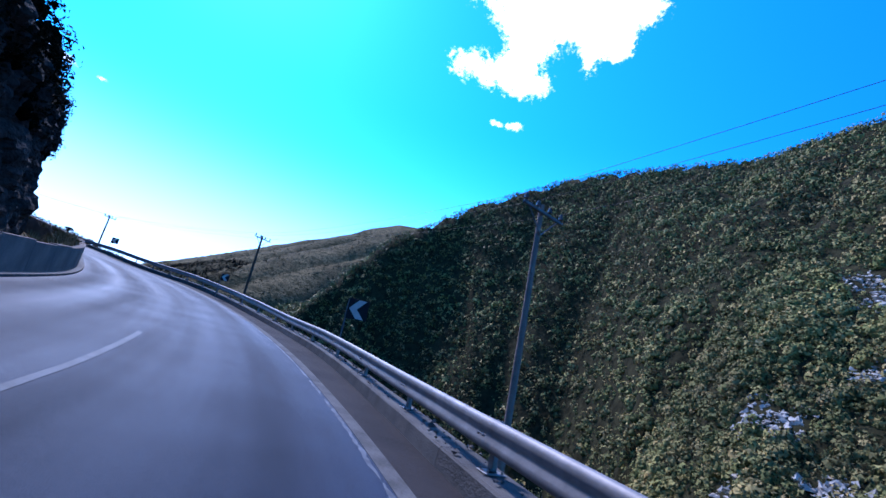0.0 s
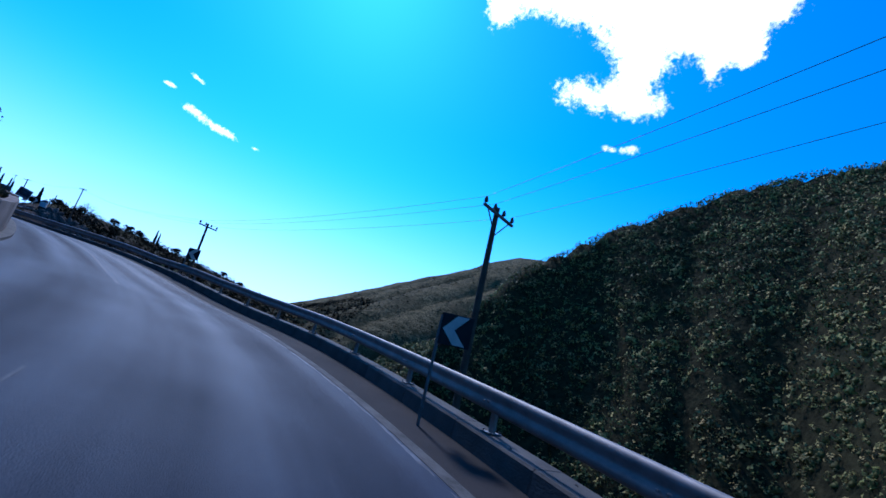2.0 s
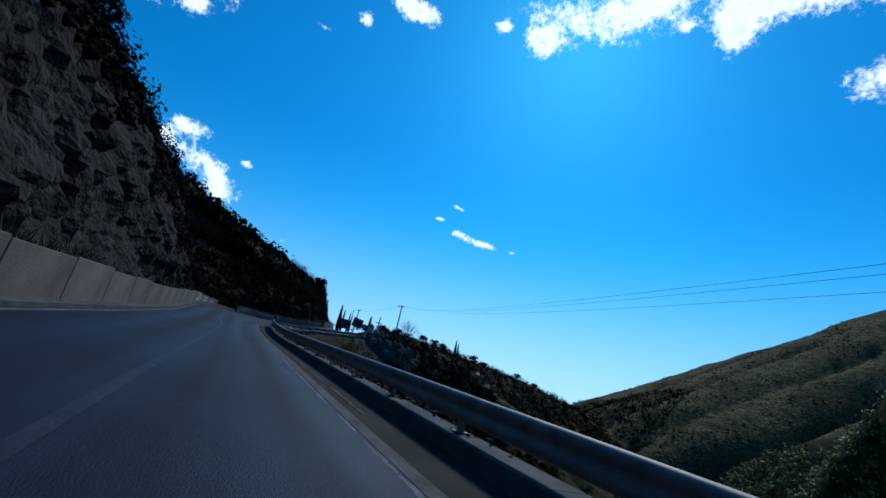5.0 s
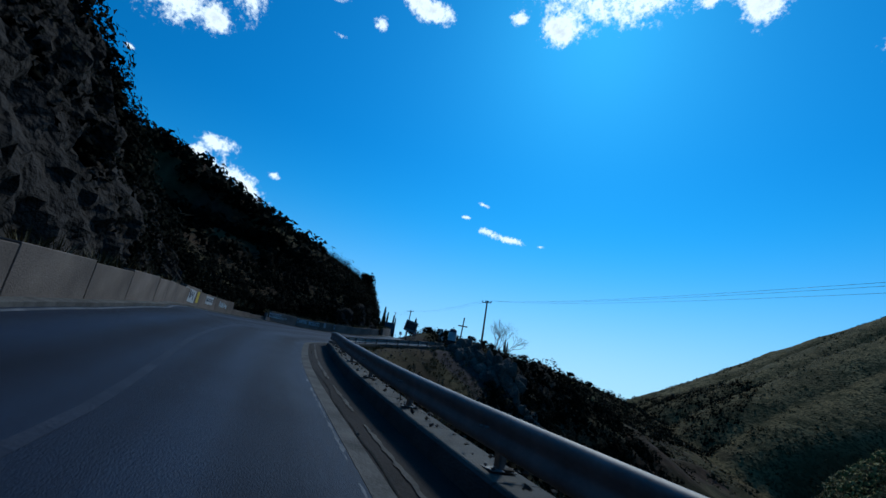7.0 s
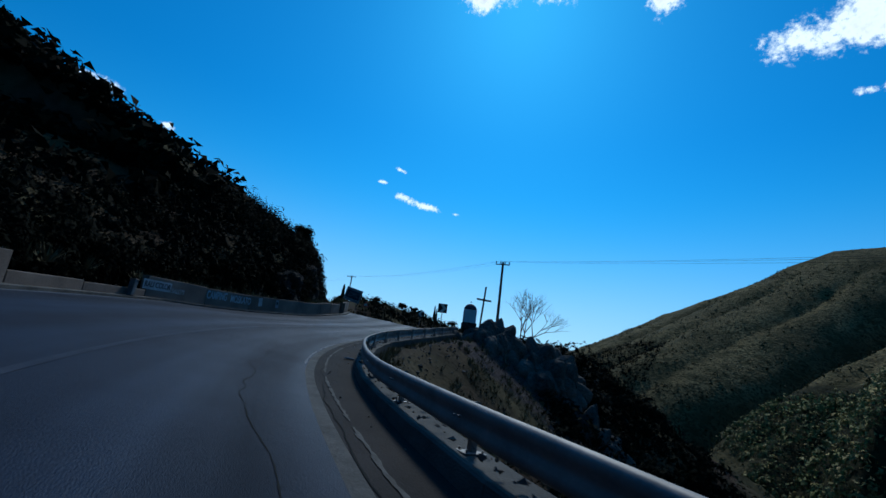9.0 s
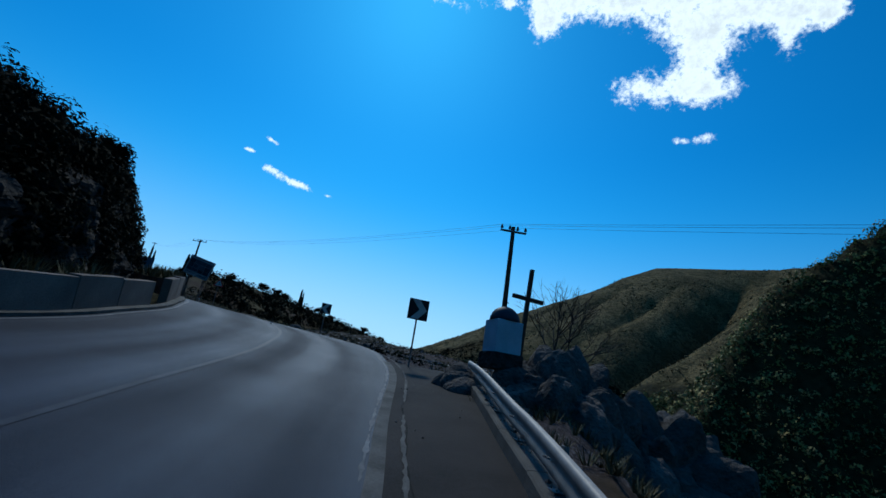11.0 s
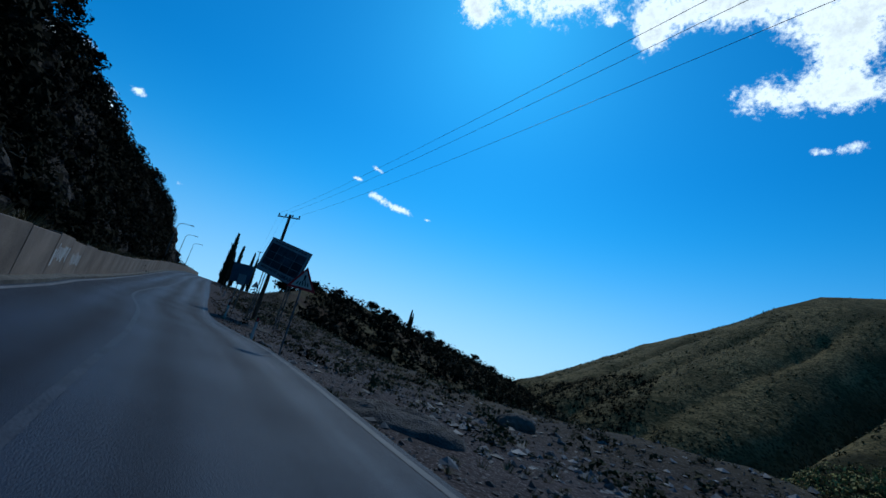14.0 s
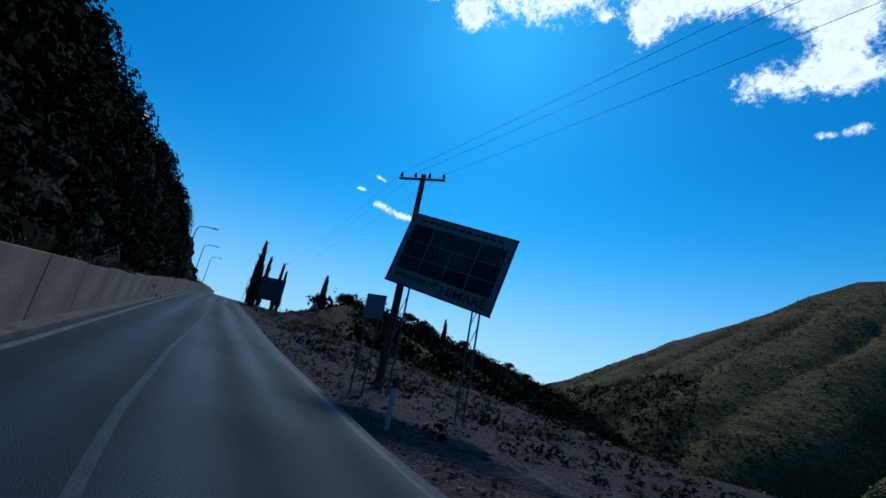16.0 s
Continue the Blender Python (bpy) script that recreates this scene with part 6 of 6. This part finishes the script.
# the tipped rubble on the verge
g = np.random.default_rng(31)
c = np.array([-120.8, 98.5])
d = np.array([0.85, 0.2])
t = g.normal(size=1100)
p = c + d * (t * 2.6)[:, None] + g.normal(size=(1100, 2)) * 1.0
v, f = chips(np.stack([p[:, 0], p[:, 1], ground_height(p[:, 0], p[:, 1]) + 0.16 * g.random(1100)], 1), 0.025, 0.2, g, 0.5, 2.6)
tagged(raw("rubble_heap", v, f, "rubble"), "tipped heap of pale building rubble and plastic on the verge", "rubble", kind="stuff")
p = np.array([-134.5, 105.0]) + g.normal(size=(1800, 2)) * np.array([6.5, 3.4])
v, f = chips(np.stack([p[:, 0], p[:, 1], ground_height(p[:, 0], p[:, 1])], 1), 0.025, 0.22, g, 0.55, 3.5)
tagged(raw("rubble_scatter", v, f, "rubble"), "pale broken rubble scattered along the edge of the slope", "rubble", kind="stuff")


def gravel_mound(p, rx, ry, h, turn, seed, label):
    bm = bmesh.new()
    bmesh.ops.create_grid(bm, x_segments=26, y_segments=26, size=1.0)
    for w in bm.verts:
        q = Vector((w.co.x * 2.1, w.co.y * 2.1, seed))
        r2 = w.co.x ** 2 + w.co.y ** 2
        w.co = Vector((w.co.x * rx, w.co.y * ry, h * max(0.0, 1 - r2) ** 0.8 * (1 + 0.35 * noise.fractal(q * 2, 1.0, 2.0, 4)) - 0.12 - 1.5 * max(0.0, r2 - 0.9)))
    t = part("gravel_mound", bm, "gravel", smooth=True)
    t.matrix_world = pose(p[0], p[1], ground_at(*p) - 0.02, 0, 0, turn)
    tagged(t, label, "mound", "mounds on the verge")


gravel_mound((-140.7, 99.9), 1.9, 1.0, 0.42, 30, 1.0, "low heap of grey gravel on the verge")
gravel_mound((-158.2, 106.2), 1.3, 0.8, 0.3, 30, 2.0, "low heap of pale grey gravel by the billboard")
rock_outcrop((-141.8, 107.8, ground_at(-141.8, 107.8) + 0.1), (0.8, 0.5, 0.45), 20, 14.0, "pale grey boulder at the edge of the verge")
rock_outcrop((-121.6, 92.9, ground_at(-121.6, 92.9) + 0.05), (0.5, 0.4, 0.35), 20, 16.0, "small pale rock on the verge")


# ---- grass ----
def tufts(name, xy, hmin, hmax, blades, mat, label, seed, z=None, spread=0.22):
    g = np.random.default_rng(seed)
    x, y = xy
    n = len(x)
    zz = ground_height(x, y) if z is None else z
    h = np.repeat(hmin + (hmax - hmin) * g.random(n) ** 1.5, blades)
    c = np.repeat(np.stack([x, y, zz - 0.03], 1), blades, 0)
    a, lean = g.random(n * blades) * 6.283, 0.25 + 0.65 * g.random(n * blades)
    root = c + np.stack([np.cos(a), np.sin(a), 0 * a], 1) * (g.random(n * blades) * spread * h * 1.2)[:, None]
    tip = root + np.stack([np.cos(a) * lean, np.sin(a) * lean, 1 - 0.35 * lean], 1) * h[:, None]
    w = np.stack([-np.sin(a), np.cos(a), 0 * a], 1) * (0.012 + 0.012 * g.random(n * blades))[:, None] * (h / 0.3)[:, None] ** 0.5
    v = np.stack([root - w, root + w, tip], 1).reshape(-1, 3)
    return tagged(raw(name, v, np.arange(len(v)).reshape(-1, 3), mat), label, "grass", kind="stuff")


rng = np.random.default_rng(91)
x, y, u, far = beside(5200, 20.3, 30.5, 0.9, 16, rng, right=True)
ok = fbm(x, y, 5, 3, 6.0) > 0.0
tufts("verge_grass", (x[ok], y[ok]), 0.07, 0.28, 16, "dry_grass", "dry grass and weeds tufted over the verge", 1)
ok = (fbm(x, y, 7, 3, 16.0) > 0.12) & (far > 1.6)
shrubs("verge_shrubs", (x[ok][:230], y[ok][:230]), 0.2, 0.7, 0.8, 70, 0.14, "leaf_shade_dark", "low dark thorny bushes on the stony verge", 23)
x3, y3, u3, far3 = beside(2300, 20.6, 30, 2.4, 17, rng, right=True)
ok = (fbm(x3, y3, 6, 3, 31.0) > -0.25) & (far3 > np.interp(u3, [20.6, 22, 23.6, 30], [6, 4.5, 3.4, 2.4]))
shrubs("verge_scrub", (x3[ok], y3[ok]), 0.2, 0.75, 0.7, 44, 0.15, "leaf_far", "low dry olive scrub spread over the stony verge", 43, core=0)
x, y, u, far = beside(2600, 16.4, 20.6, 2.2, 11, rng, right=True)
ok = fbm(x, y, 3, 3, 5.0) > 0.05
tufts("bank_grass", (x[ok], y[ok]), 0.1, 0.45, 12, "dry_grass", "dry weeds on the bare dirt bank inside the bend", 4)
ok = fbm(x, y, 4, 3, 25.0) > -0.05
lay("bank_stones", (x[ok], y[ok]), 0.015, 0.10, "stone_small", "brown and grey stones on the bare dirt bank inside the bend", 6, power=3)
n = 1500
i = (np.interp(rng.uniform(STATION[int(2.5 * PER)], STATION[int(19 * PER)], n), STATION, UU) * PER).astype(int)
lat = KERB[i] + 0.5 + 0.5 * rng.random(n)
px, py = LINE[i, 0] + RIGHT[i, 0] * lat, LINE[i, 1] + RIGHT[i, 1] * lat
ok = fbm(px, py, 4, 3, 2.0) > 0.02
tufts("kerb_weeds", (px[ok], py[ok]), 0.12, 0.42, 14, "dry_grass", "weeds growing behind the kerb", 2, z=np.maximum(ground_height(px, py), LINE[i, 2] - 0.2)[ok])
x, y, u, far = beside(1500, 3, 30.5, 0.35, 1.5, rng)
ok = fbm(x, y, 4, 3, 12.0) > -0.05
tufts("wall_weeds", (x[ok], y[ok]), 0.25, 0.8, 16, "dry_grass", "weeds hanging over the top of the wall", 3, z=(np.interp(u, UU, LINE[:, 2] + BANK) + height_at(u) - 0.15)[ok])

# ---- pale rocks on the hill across the ravine ----
g = np.random.default_rng(55)
pts = np.concatenate([np.array([px, py]) + g.normal(size=(100, 2)) * pr * 0.6 for px, py, pr in PATCHES])
lay("hillside_rocks", (pts[:, 0], pts[:, 1]), 0.2, 1.15, "rock_light", "pale limestone rocks breaking through the hillside scrub", 8, flat=0.8, power=2.0)
